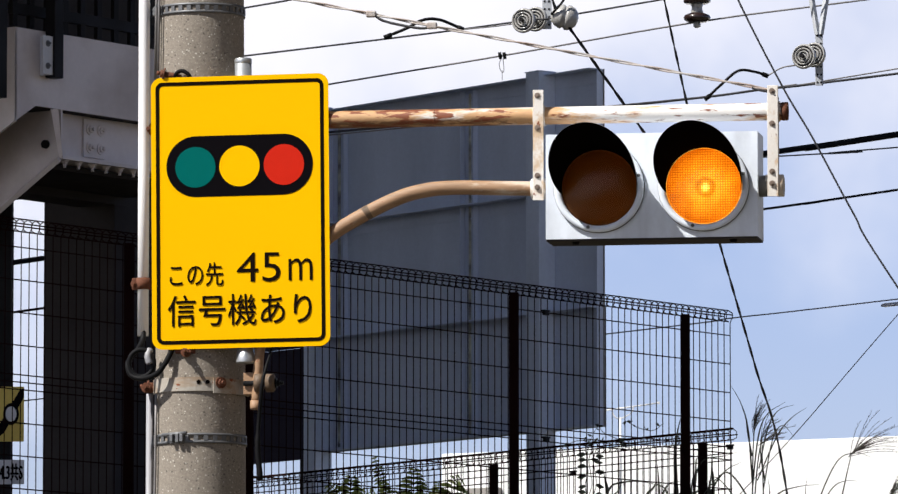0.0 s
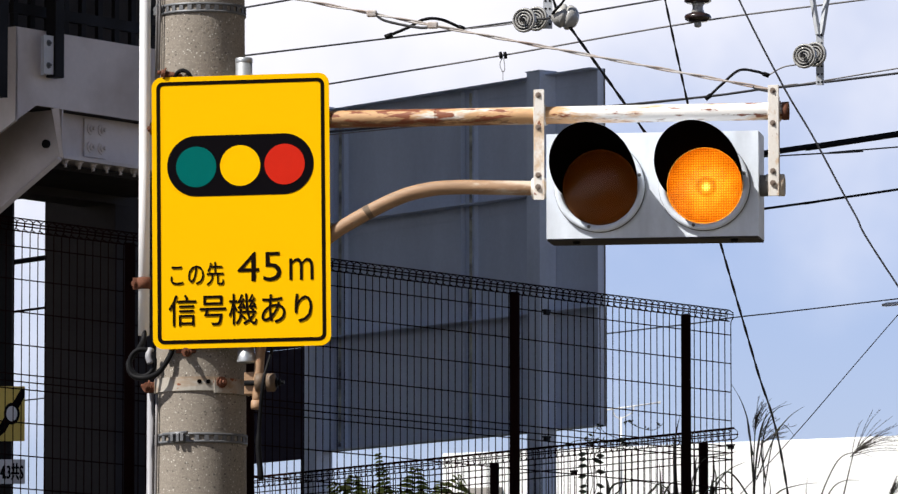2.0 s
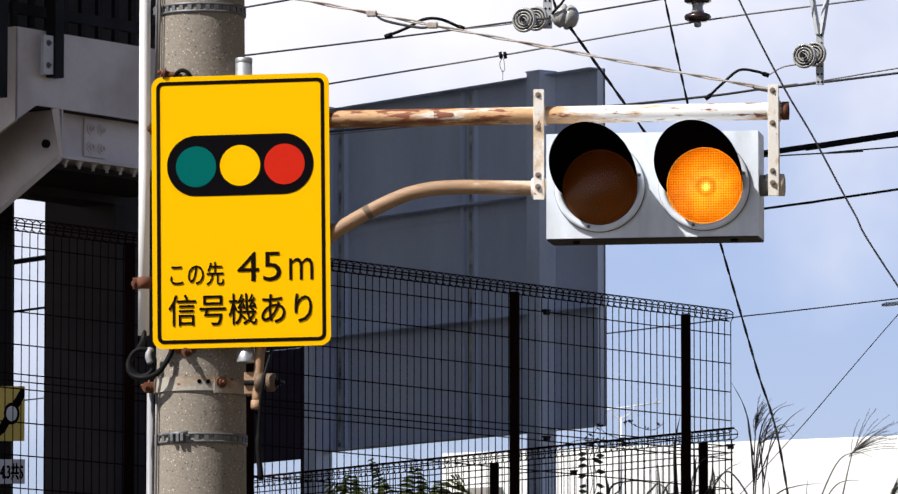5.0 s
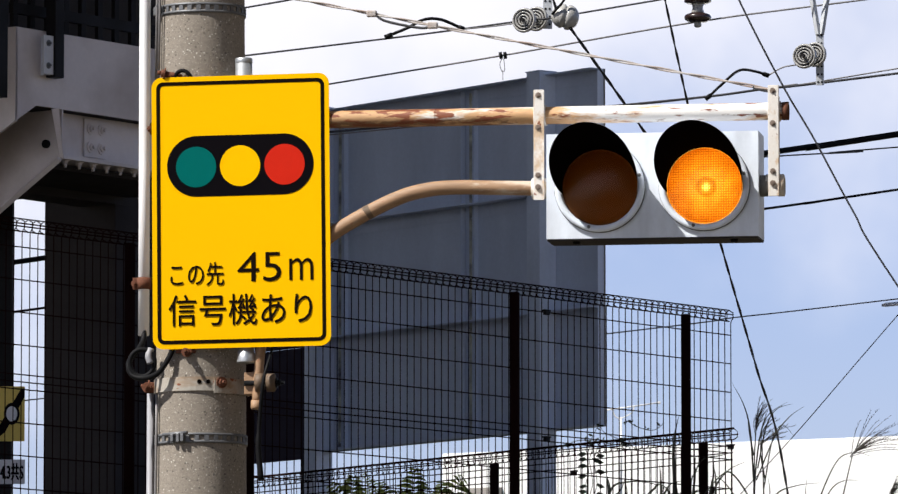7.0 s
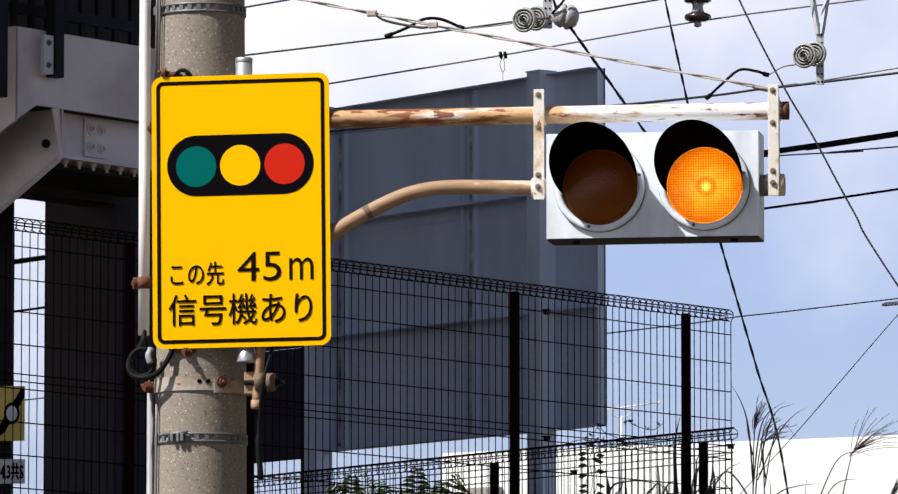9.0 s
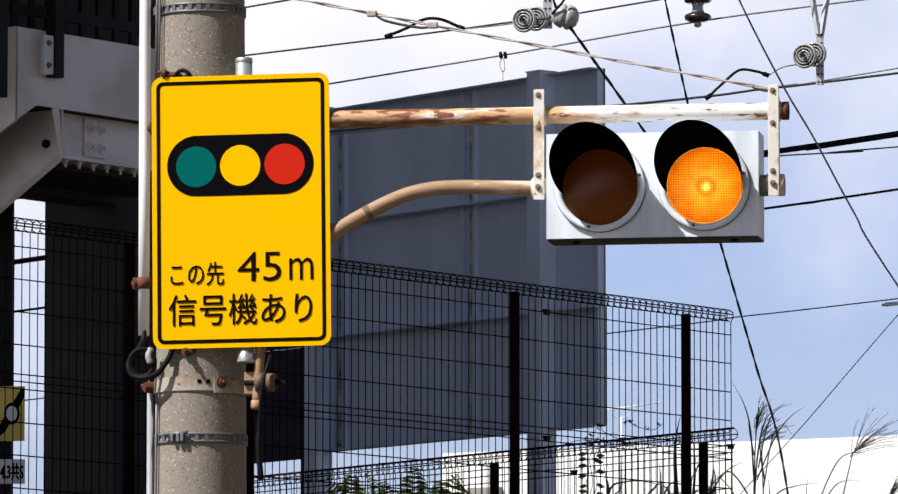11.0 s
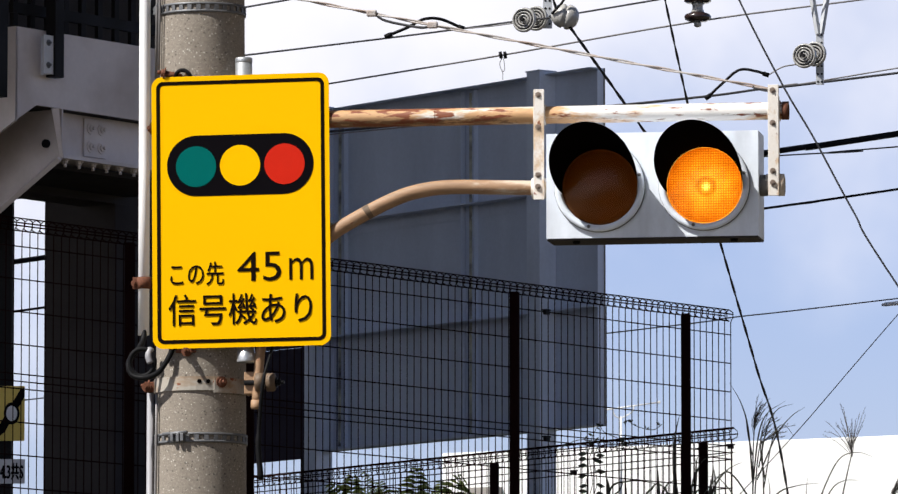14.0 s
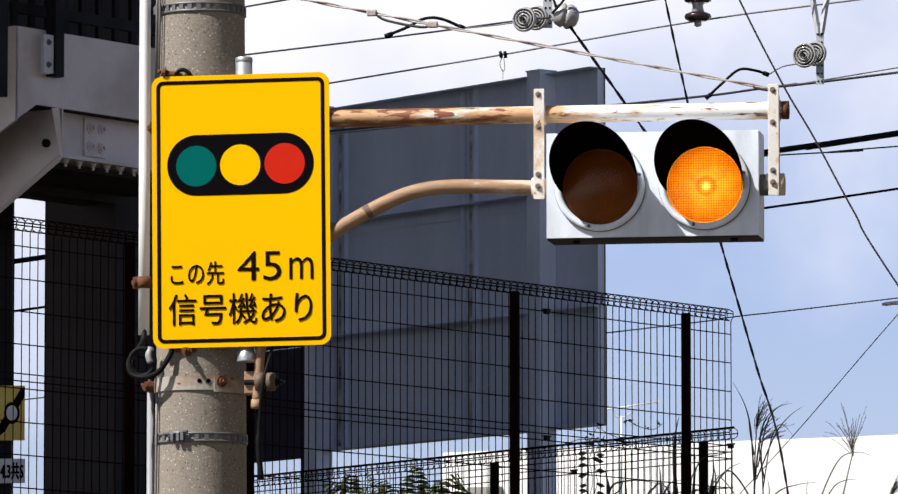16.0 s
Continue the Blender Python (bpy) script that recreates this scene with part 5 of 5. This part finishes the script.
        rows.append([bm.verts.new(p - a * s + b * s * 0.2), bm.verts.new(p), bm.verts.new(p + a * s + b * s * 0.2)])
    for r0, r1 in zip(rows, rows[1:]):
        bm.faces.new((r0[0], r0[1], r1[1], r1[0])).smooth = True
        bm.faces.new((r0[1], r0[2], r1[2], r1[1])).smooth = True


def reed(at, stalk, plume, leaves, label, rng, spread, hairs, reach):
    """A reed with its foot at the origin: a stalk, a plume of fine branches, some blades."""
    t = thing("plume_grass", label, "grass", pose(*at), group="plume grass on the bank")
    bm = shape()
    line = bend(stalk, 8)
    tube(bm, line, [0.0075 - 0.004 * i / (len(line) - 1) for i in range(len(line))], 6)
    part("stalk", bm, GRASS_STEM, t)
    if plume:
        bm = shape()
        top = Vector((0, 0, 0))
        lean = Vector(plume).normalized()
        for k in range(hairs):
            start = top - lean * rng.uniform(-0.02, 0.05) + lean * 0.04 * (k / hairs)
            side = Vector((rng.gauss(0, spread), rng.gauss(0, spread * 0.7), rng.gauss(0, spread * 0.5)))
            length = reach * rng.uniform(0.55, 1.1)
            w = (lean + side).normalized()
            droop = Vector((0.12 if lean.x > 0 else -0.04, 0, -0.16)) * (2.0 if hairs > 25 and spread > 0.3 else 1.0) * length * rng.uniform(0.4, 1.4)
            pts = [start, start + w * length * 0.35, start + w * length * 0.7 + droop * 0.35, start + w * length + droop]
            ln = bend(pts, 4)
            tube(bm, ln, [0.0022 - 0.0013 * i / (len(ln) - 1) for i in range(len(ln))], 4)
            # seeds along the branch
            for i in range(2, len(ln)):
                for _ in range(2):
                    d = Vector((rng.gauss(0, 1), rng.gauss(0, 1), rng.gauss(0, 1))).normalized()
                    q = ln[i]
                    tube(bm, [q, q + (w * 0.8 + d * 0.6) * 0.014], [0.0018, 0.0006], 3)
        part("plume", bm, PLUME, t).location = stalk[-1]
    for pts, w in leaves:
        bm = shape()
        blade(bm, pts, w)
        part("leaf", bm, GRASS_STEM, t)
    return t


def build_grass():
    rng = random.Random(7)
    out = []
    lab = "tall plume grass with narrow dark blades"
    # the clump beside the fence's end
    out.append(reed((2.06, 46.5, 4.12), [(0, 0, 0), (0.0, 0, 0.4), (0.005, 0, 0.78), (0.015, 0, 0.96)], (0.10, 0, 1), [
        ([(0.0, 0, 0.60), (-0.025, 0.02, 0.95), (-0.07, 0.03, 1.13), (-0.15, 0.04, 1.28)], 0.010),
        ([(0.0, 0, 0.78), (-0.03, 0, 0.93), (-0.045, 0, 1.06)], 0.008),
        ([(0.0, 0.02, 0.55), (0.04, 0, 0.9), (0.10, 0, 1.06), (0.23, 0.02, 1.15)], 0.009),
        ([(0.0, 0, 0.45), (-0.12, 0, 0.63), (-0.2, 0, 0.66), (-0.33, 0, 0.52), (-0.42, 0, 0.38)], 0.010),
        ([(0.0, 0, 0.1), (-0.10, 0.02, 0.45), (-0.22, 0.03, 0.62), (-0.30, 0.03, 0.64)], 0.008)], lab, rng, 0.17, 17, 0.20))
    out.append(reed((2.06, 46.6, 4.12), [(0, 0, 0), (0.01, 0, 0.4), (0.03, 0, 0.72), (0.06, 0, 0.92)], (0.45, 0, 1), [
        ([(0.04, 0, 0.70), (0.10, 0, 0.98), (0.17, 0, 1.10), (0.28, 0, 1.14)], 0.008),
        ([(0.03, 0, 0.62), (0.16, 0, 0.92), (0.26, 0, 1.05), (0.36, 0, 1.12)], 0.008),
        ([(0.0, 0, 0.30), (0.16, 0, 0.52), (0.30, 0, 0.58), (0.46, 0, 0.60)], 0.009)], lab, rng, 0.28, 8, 0.18))
    out.append(reed((2.14, 46.4, 4.12), [(0, 0, 0), (-0.01, 0, 0.45), (-0.02, 0, 0.86)], (0.75, 0, 0.55), [
        ([(0.0, 0, 0.60), (-0.03, 0, 0.80), (-0.015, 0, 1.0)], 0.009),
        ([(-0.01, 0, 0.55), (0.05, 0, 0.88), (0.12, 0, 0.98), (0.20, 0, 0.90)], 0.007),
        ([(0, 0, 0.2), (0.03, 0, 0.5), (0.02, 0, 0.62)], 0.008)], lab, rng, 0.28, 9, 0.20))
    # the lone plume that the wind turns over
    out.append(reed((2.60, 46.5, 4.12), [(0, 0, 0), (0.045, 0, 0.38), (0.09, 0, 0.60), (0.135, 0, 0.79)], (0.62, 0, 0.85), [],
                    "lone plume grass head nodding in the wind", rng, 0.34, 22, 0.40))
    lone = len(out) - 1
    out.append(reed((2.45, 46.5, 4.12), [(0, 0, 0), (0.05, 0, 0.4), (0.08, 0, 0.50)], None, [
        ([(0.02, 0, 0.35), (0.10, 0, 0.58), (0.20, 0, 0.76), (0.32, 0, 0.80), (0.42, 0, 0.77)], 0.008),
        ([(0.08, 0, 0.45), (0.16, 0, 0.57), (0.24, 0, 0.61), (0.33, 0, 0.61)], 0.007),
        ([(0.0, 0, 0.4), (-0.03, 0, 0.52), (-0.02, 0, 0.63)], 0.005)], "arching blades of bank grass", rng, 0, 0, 0))
    out.append(reed((2.96, 46.5, 4.12), [(0, 0, 0), (0.01, 0, 0.4), (0.03, 0, 0.50)], (0.6, 0, 0.9), [
        ([(0.0, 0, 0.3), (0.03, 0, 0.5), (0.10, 0, 0.61), (0.16, 0, 0.60)], 0.008)], "short plume grass head on the bank", rng, 0.2, 14, 0.13))
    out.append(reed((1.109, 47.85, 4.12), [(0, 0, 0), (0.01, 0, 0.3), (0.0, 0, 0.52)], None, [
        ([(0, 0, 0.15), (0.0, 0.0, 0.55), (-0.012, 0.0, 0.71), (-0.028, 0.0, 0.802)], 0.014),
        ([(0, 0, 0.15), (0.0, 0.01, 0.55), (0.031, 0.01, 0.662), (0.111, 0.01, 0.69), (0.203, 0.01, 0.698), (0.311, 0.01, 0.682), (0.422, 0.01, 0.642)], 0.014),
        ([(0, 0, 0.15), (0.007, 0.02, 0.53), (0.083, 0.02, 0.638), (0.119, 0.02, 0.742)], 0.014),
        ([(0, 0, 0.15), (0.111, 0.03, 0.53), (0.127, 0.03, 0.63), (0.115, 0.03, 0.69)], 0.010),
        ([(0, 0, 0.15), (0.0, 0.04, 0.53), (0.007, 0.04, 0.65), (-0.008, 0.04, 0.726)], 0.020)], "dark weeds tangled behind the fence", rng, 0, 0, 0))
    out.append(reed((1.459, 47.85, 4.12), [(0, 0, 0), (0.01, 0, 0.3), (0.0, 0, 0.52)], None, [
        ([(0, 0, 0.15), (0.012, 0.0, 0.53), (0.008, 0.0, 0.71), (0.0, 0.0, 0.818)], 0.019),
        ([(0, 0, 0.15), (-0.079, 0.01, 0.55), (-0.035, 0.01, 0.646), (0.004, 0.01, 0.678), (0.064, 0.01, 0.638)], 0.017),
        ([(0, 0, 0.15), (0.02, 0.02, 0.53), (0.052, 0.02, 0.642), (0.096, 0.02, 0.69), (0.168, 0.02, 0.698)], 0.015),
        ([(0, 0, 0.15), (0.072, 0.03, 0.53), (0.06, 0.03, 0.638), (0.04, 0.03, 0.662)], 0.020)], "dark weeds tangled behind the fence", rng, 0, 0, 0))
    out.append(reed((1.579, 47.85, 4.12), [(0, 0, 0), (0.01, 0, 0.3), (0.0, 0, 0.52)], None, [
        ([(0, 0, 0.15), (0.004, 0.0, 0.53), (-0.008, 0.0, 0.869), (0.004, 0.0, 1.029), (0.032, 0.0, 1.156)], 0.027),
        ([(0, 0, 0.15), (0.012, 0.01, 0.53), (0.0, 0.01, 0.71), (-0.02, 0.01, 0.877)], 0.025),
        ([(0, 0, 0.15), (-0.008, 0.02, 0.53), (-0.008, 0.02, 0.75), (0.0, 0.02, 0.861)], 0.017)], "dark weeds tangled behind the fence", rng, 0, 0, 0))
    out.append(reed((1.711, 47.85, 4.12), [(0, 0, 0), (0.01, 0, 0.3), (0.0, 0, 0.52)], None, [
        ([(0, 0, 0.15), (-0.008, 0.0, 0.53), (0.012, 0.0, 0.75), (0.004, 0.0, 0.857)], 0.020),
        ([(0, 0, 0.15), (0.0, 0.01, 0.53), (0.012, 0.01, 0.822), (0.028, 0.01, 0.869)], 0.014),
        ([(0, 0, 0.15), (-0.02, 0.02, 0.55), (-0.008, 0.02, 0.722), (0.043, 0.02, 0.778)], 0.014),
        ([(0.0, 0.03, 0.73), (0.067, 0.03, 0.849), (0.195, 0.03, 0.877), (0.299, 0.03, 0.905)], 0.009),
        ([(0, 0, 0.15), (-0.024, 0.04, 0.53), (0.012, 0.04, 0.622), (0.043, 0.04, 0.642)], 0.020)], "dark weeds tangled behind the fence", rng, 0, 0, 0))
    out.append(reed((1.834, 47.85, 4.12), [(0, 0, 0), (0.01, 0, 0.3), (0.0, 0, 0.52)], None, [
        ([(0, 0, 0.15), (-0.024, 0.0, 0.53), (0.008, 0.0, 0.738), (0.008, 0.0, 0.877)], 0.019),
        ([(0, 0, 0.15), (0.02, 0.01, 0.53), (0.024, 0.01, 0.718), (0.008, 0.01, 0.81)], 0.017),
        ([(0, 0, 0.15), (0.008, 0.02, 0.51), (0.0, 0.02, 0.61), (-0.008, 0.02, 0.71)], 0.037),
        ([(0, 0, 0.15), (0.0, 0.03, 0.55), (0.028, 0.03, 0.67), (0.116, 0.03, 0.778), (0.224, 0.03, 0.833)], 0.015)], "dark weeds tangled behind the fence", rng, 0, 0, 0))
    return out, lone


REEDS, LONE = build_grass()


def frond(bm, tip, arch, pairs, leaf, rng):
    """A feathered leaf from the origin: a rib with long drooping leaflets in pairs."""
    tip = Vector(tip)
    rib = bend([Vector((0, 0, 0)), tip * 0.5 + Vector((0, 0, arch)), tip], 16)
    tube(bm, rib, 0.0035, 4)
    n = len(rib) - 1
    for k in range(pairs):
        f = 0.12 + 0.86 * k / (pairs - 1)
        c = min(n - 1, int(f * n))
        p = rib[c].lerp(rib[c + 1], f * n - c)
        w = (rib[c + 1] - rib[c]).normalized()
        a = w.cross(Vector((0.15, 1, 0))).normalized()
        size = leaf * (1.05 - 0.65 * f ** 2.2) * rng.uniform(0.85, 1.1)
        wide = size * 0.10 + 0.006
        for s in (-1, 1):
            d = (a * s + w * 0.42 + Vector((rng.uniform(-0.1, 0.1), rng.uniform(-0.35, 0.1), 0))).normalized()
            drop = Vector((0, 0, -1)) * size * rng.uniform(0.32, 0.55)
            rows = []
            for i in range(5):
                g = i / 4
                q = p + d * size * g + drop * g * g
                h = wide * (0.35, 0.95, 1.0, 0.62, 0.04)[i]
                up = (w + Vector((0, -0.5, 0.3))).normalized() * h
                rows.append((bm.verts.new(q + up), bm.verts.new(q + Vector((0, 0, -h * 0.35))), bm.verts.new(q - up)))
            for r0, r1 in zip(rows, rows[1:]):
                bm.faces.new((r0[0], r0[1], r1[1], r1[0])).smooth = True
                bm.faces.new((r0[1], r0[2], r1[2], r1[1])).smooth = True


def shrub(at, fronds, label, rng):
    t = thing("feathered_shrub", label, "shrub", pose(*at), group="shrubs behind the fence")
    bm = shape()
    tube(bm, bend([(0, 0, 0), (0.02, 0, 0.5), (0, 0, 1.0)], 5), [0.02] * 6 + [0.012] * 5, 7)
    part("stem", bm, GRASS_STEM, t)
    for start, tip, arch, pairs, leaf in fronds:
        bm = shape()
        frond(bm, tip, arch, pairs, leaf, rng)
        part("frond", bm, LEAF, t).location = start
    return t


def build_shrubs():
    rng = random.Random(12)
    lab = "green shrub with feathered drooping leaves"
    out = []
    out.append(shrub((-0.80, 55.5, 4.09), [
        ((0, 0, 0.98), (0.02, -0.1, 0.29), 0.02, 8, 0.16), ((0, 0, 0.95), (0.20, -0.2, 0.20), 0.06, 8, 0.12), ((0, 0, 0.95), (-0.16, -0.1, 0.26), 0.04, 8, 0.12)], lab, rng))
    out.append(shrub((-0.47, 55.5, 4.09), [
        ((0, 0, 1.0), (-0.10, -0.05, 0.46), 0.01, 14, 0.075), ((0, 0, 0.98), (-0.07, -0.18, 0.24), 0.03, 9, 0.11), ((0.0, 0, 0.95), (0.10, -0.15, 0.20), 0.05, 8, 0.10)], lab, rng))
    out.append(shrub((-0.28, 55.5, 4.09), [
        ((0, 0, 0.98), (0.01, -0.16, 0.35), 0.03, 8, 0.165), ((0, 0, 0.9), (0.14, -0.3, 0.22), 0.04, 8, 0.11), ((0, 0, 0.9), (-0.12, -0.2, 0.22), 0.04, 8, 0.10)], lab, rng))
    out.append(shrub((0.0, 55.5, 4.09), [
        ((0, 0, 0.95), (0.10, -0.22, 0.30), 0.10, 9, 0.15), ((-0.06, 0, 0.95), (-0.02, -0.2, 0.27), 0.04, 9, 0.10), ((0, 0, 0.95), (-0.13, -0.1, 0.20), 0.05, 8, 0.10), ((0.03, 0, 0.95), (0.16, -0.1, 0.17), 0.06, 8, 0.09)], lab, rng))
    return out


SHRUBS = build_shrubs()


def build_vine():
    rng = random.Random(3)
    t = thing("climbing_vine", "thin dark vine with small pointed leaves climbing the low fence", "vine", pose(0.97, 49.26, 4.12))

    def leaf(bm, p, d, size):
        s = Vector((0, 0.2, 1)) * size * 0.25
        vs = [bm.verts.new(c) for c in (p, p + d * size * 0.3 + s, p + d * size * 0.65 + s * 0.8, p + d * size, p + d * size * 0.5 - s)]
        bm.faces.new(vs)

    # three hanging strands
    for x, side, heights in ((0.022, -1, (0.60, 0.665, 0.71, 0.755, 0.83, 0.90, 0.945, 0.985)), (0.05, 1, (0.95,)), (0.082, 1, (0.63, 0.70, 0.765, 0.86, 0.93, 0.97))):
        bm = shape()
        pts = [(x, -0.01, 0)] + [(x + 0.012 * math.sin(k * 2.1 + side), -0.01, 0.5 + 0.09 * k) for k in range(6)] + [(x + 0.02, 0.0, 1.05)]
        tube(bm, bend(pts, 5), 0.0026, 4)
        stem = part("stem", bm, GRASS_STEM, t)
        bm = shape()
        for h in heights:
            d = Vector((side * rng.uniform(0.8, 1), rng.uniform(-0.3, 0.3), rng.uniform(-0.45, 0.1))).normalized()
            leaf(bm, Vector((x, -0.015, h)), d, rng.uniform(0.06, 0.08))
        part("leaves", bm, VINE_LEAF, stem)
    # runners along the top of the fence
    for pts, twigs in (([(-0.2, 0.35, 1.03), (-0.05, 0.1, 1.09), (0.1, -0.1, 1.07), (0.25, -0.32, 1.03), (0.42, -0.58, 1.04)], 16),
                       ([(0.02, 0, 1.02), (0.10, -0.12, 1.18), (0.14, -0.18, 1.13), (0.26, -0.35, 1.06), (0.36, -0.5, 0.99)], 12),
                       ([(0.30, -0.45, 1.19), (0.38, -0.52, 1.14), (0.48, -0.66, 1.11), (0.55, -0.78, 1.15)], 9)):
        bm = shape()
        line = bend(pts, 6)
        tube(bm, line, 0.0028, 4)
        stem = part("runner", bm, GRASS_STEM, t)
        bm = shape()
        for k in range(twigs):
            d = Vector((rng.uniform(-1, 1), rng.uniform(-0.4, 0.4), rng.uniform(-0.7, 0.6))).normalized()
            leaf(bm, rng.choice(line), d, rng.uniform(0.025, 0.05))
        part("leaves", bm, VINE_LEAF, stem)


build_vine()


# ---- what moves ----
def motions():
    # the blind covers one lamp, then the other
    period, first, second = 1.00667, 0.30, 0.805
    left, right = pose(-LENS_X, 0.022, -0.004), pose(LENS_X, 0.022, -0.004)
    rows = [(0.0, left)]
    for k in range(17):
        for t0, a, b in ((first + k * period, left, right), (second + k * period, right, left)):
            if t0 < 15.95:
                rows += [(t0 - 0.017, a), (t0 + 0.017, b)]
    rows.append((16.0, rows[-1][1]))
    walk(BLIND, rows)
    # wind in the grass and the shrubs: degrees of lean to the right
    times = [0, 0.5, 1, 1.5, 2, 2.5, 3, 3.5, 4.2, 5.2, 6.3, 7, 7.5, 8, 8.5, 9.2, 10.2, 11.3, 12, 12.5, 13, 13.5, 14, 14.5, 15, 15.5, 16]
    for i, ob in enumerate(REEDS):
        base = ob.matrix_basis.copy()
        rows = []
        for t in times:
            lean = 0.5 * math.sin(1.3 * t + i * 1.7) + 0.3 * math.sin(2.9 * t + i)
            rows.append((t, base @ pose(0, 0, 0, 0, lean * (0.5 if i == LONE else 1), 0)))
        walk(ob, rows)
    # the lone plume is turned over by the wind
    head = next(c for c in REEDS[LONE].children if c.name.startswith("plume"))
    at = head.location.copy()
    rows = []
    for t in times:
        u = min(1, max(0, (t - 10.8) / 3.4))
        u = u * u * (3 - 2 * u)
        rows.append((t, pose(at.x, at.y, at.z, 0, 0.8 * math.sin(2.1 * t) + (16 - 0.5 * t) * (1 - u) - 4 * u, 100 * u)))
    walk(head, rows)
    # the tall feathered leaf of the second shrub sinks over
    droop = [(0, -6, 12), (1, 0, 0), (2, 1, 0), (3, 1, 0), (4.2, -2, 4), (5.2, -12, 20), (6.3, -19, 36), (9.2, -20, 37), (11.3, -19, 38), (13, -18, 36), (16, -20, 38)]
    tall = next(c for c in SHRUBS[1].children if c.name.startswith("frond"))
    foot = tall.location.copy()
    walk(tall, [(t, pose(foot.x, foot.y, foot.z, b, a, 0)) for t, a, b in droop])
    for i, ob in enumerate(SHRUBS):
        base = ob.matrix_basis.copy()
        walk(ob, [(t, base @ pose(0, 0, 0, 0, 0.6 * math.sin(1.1 * t + i * 2), 1.5 * math.sin(0.8 * t + i))) for t in times])


motions()
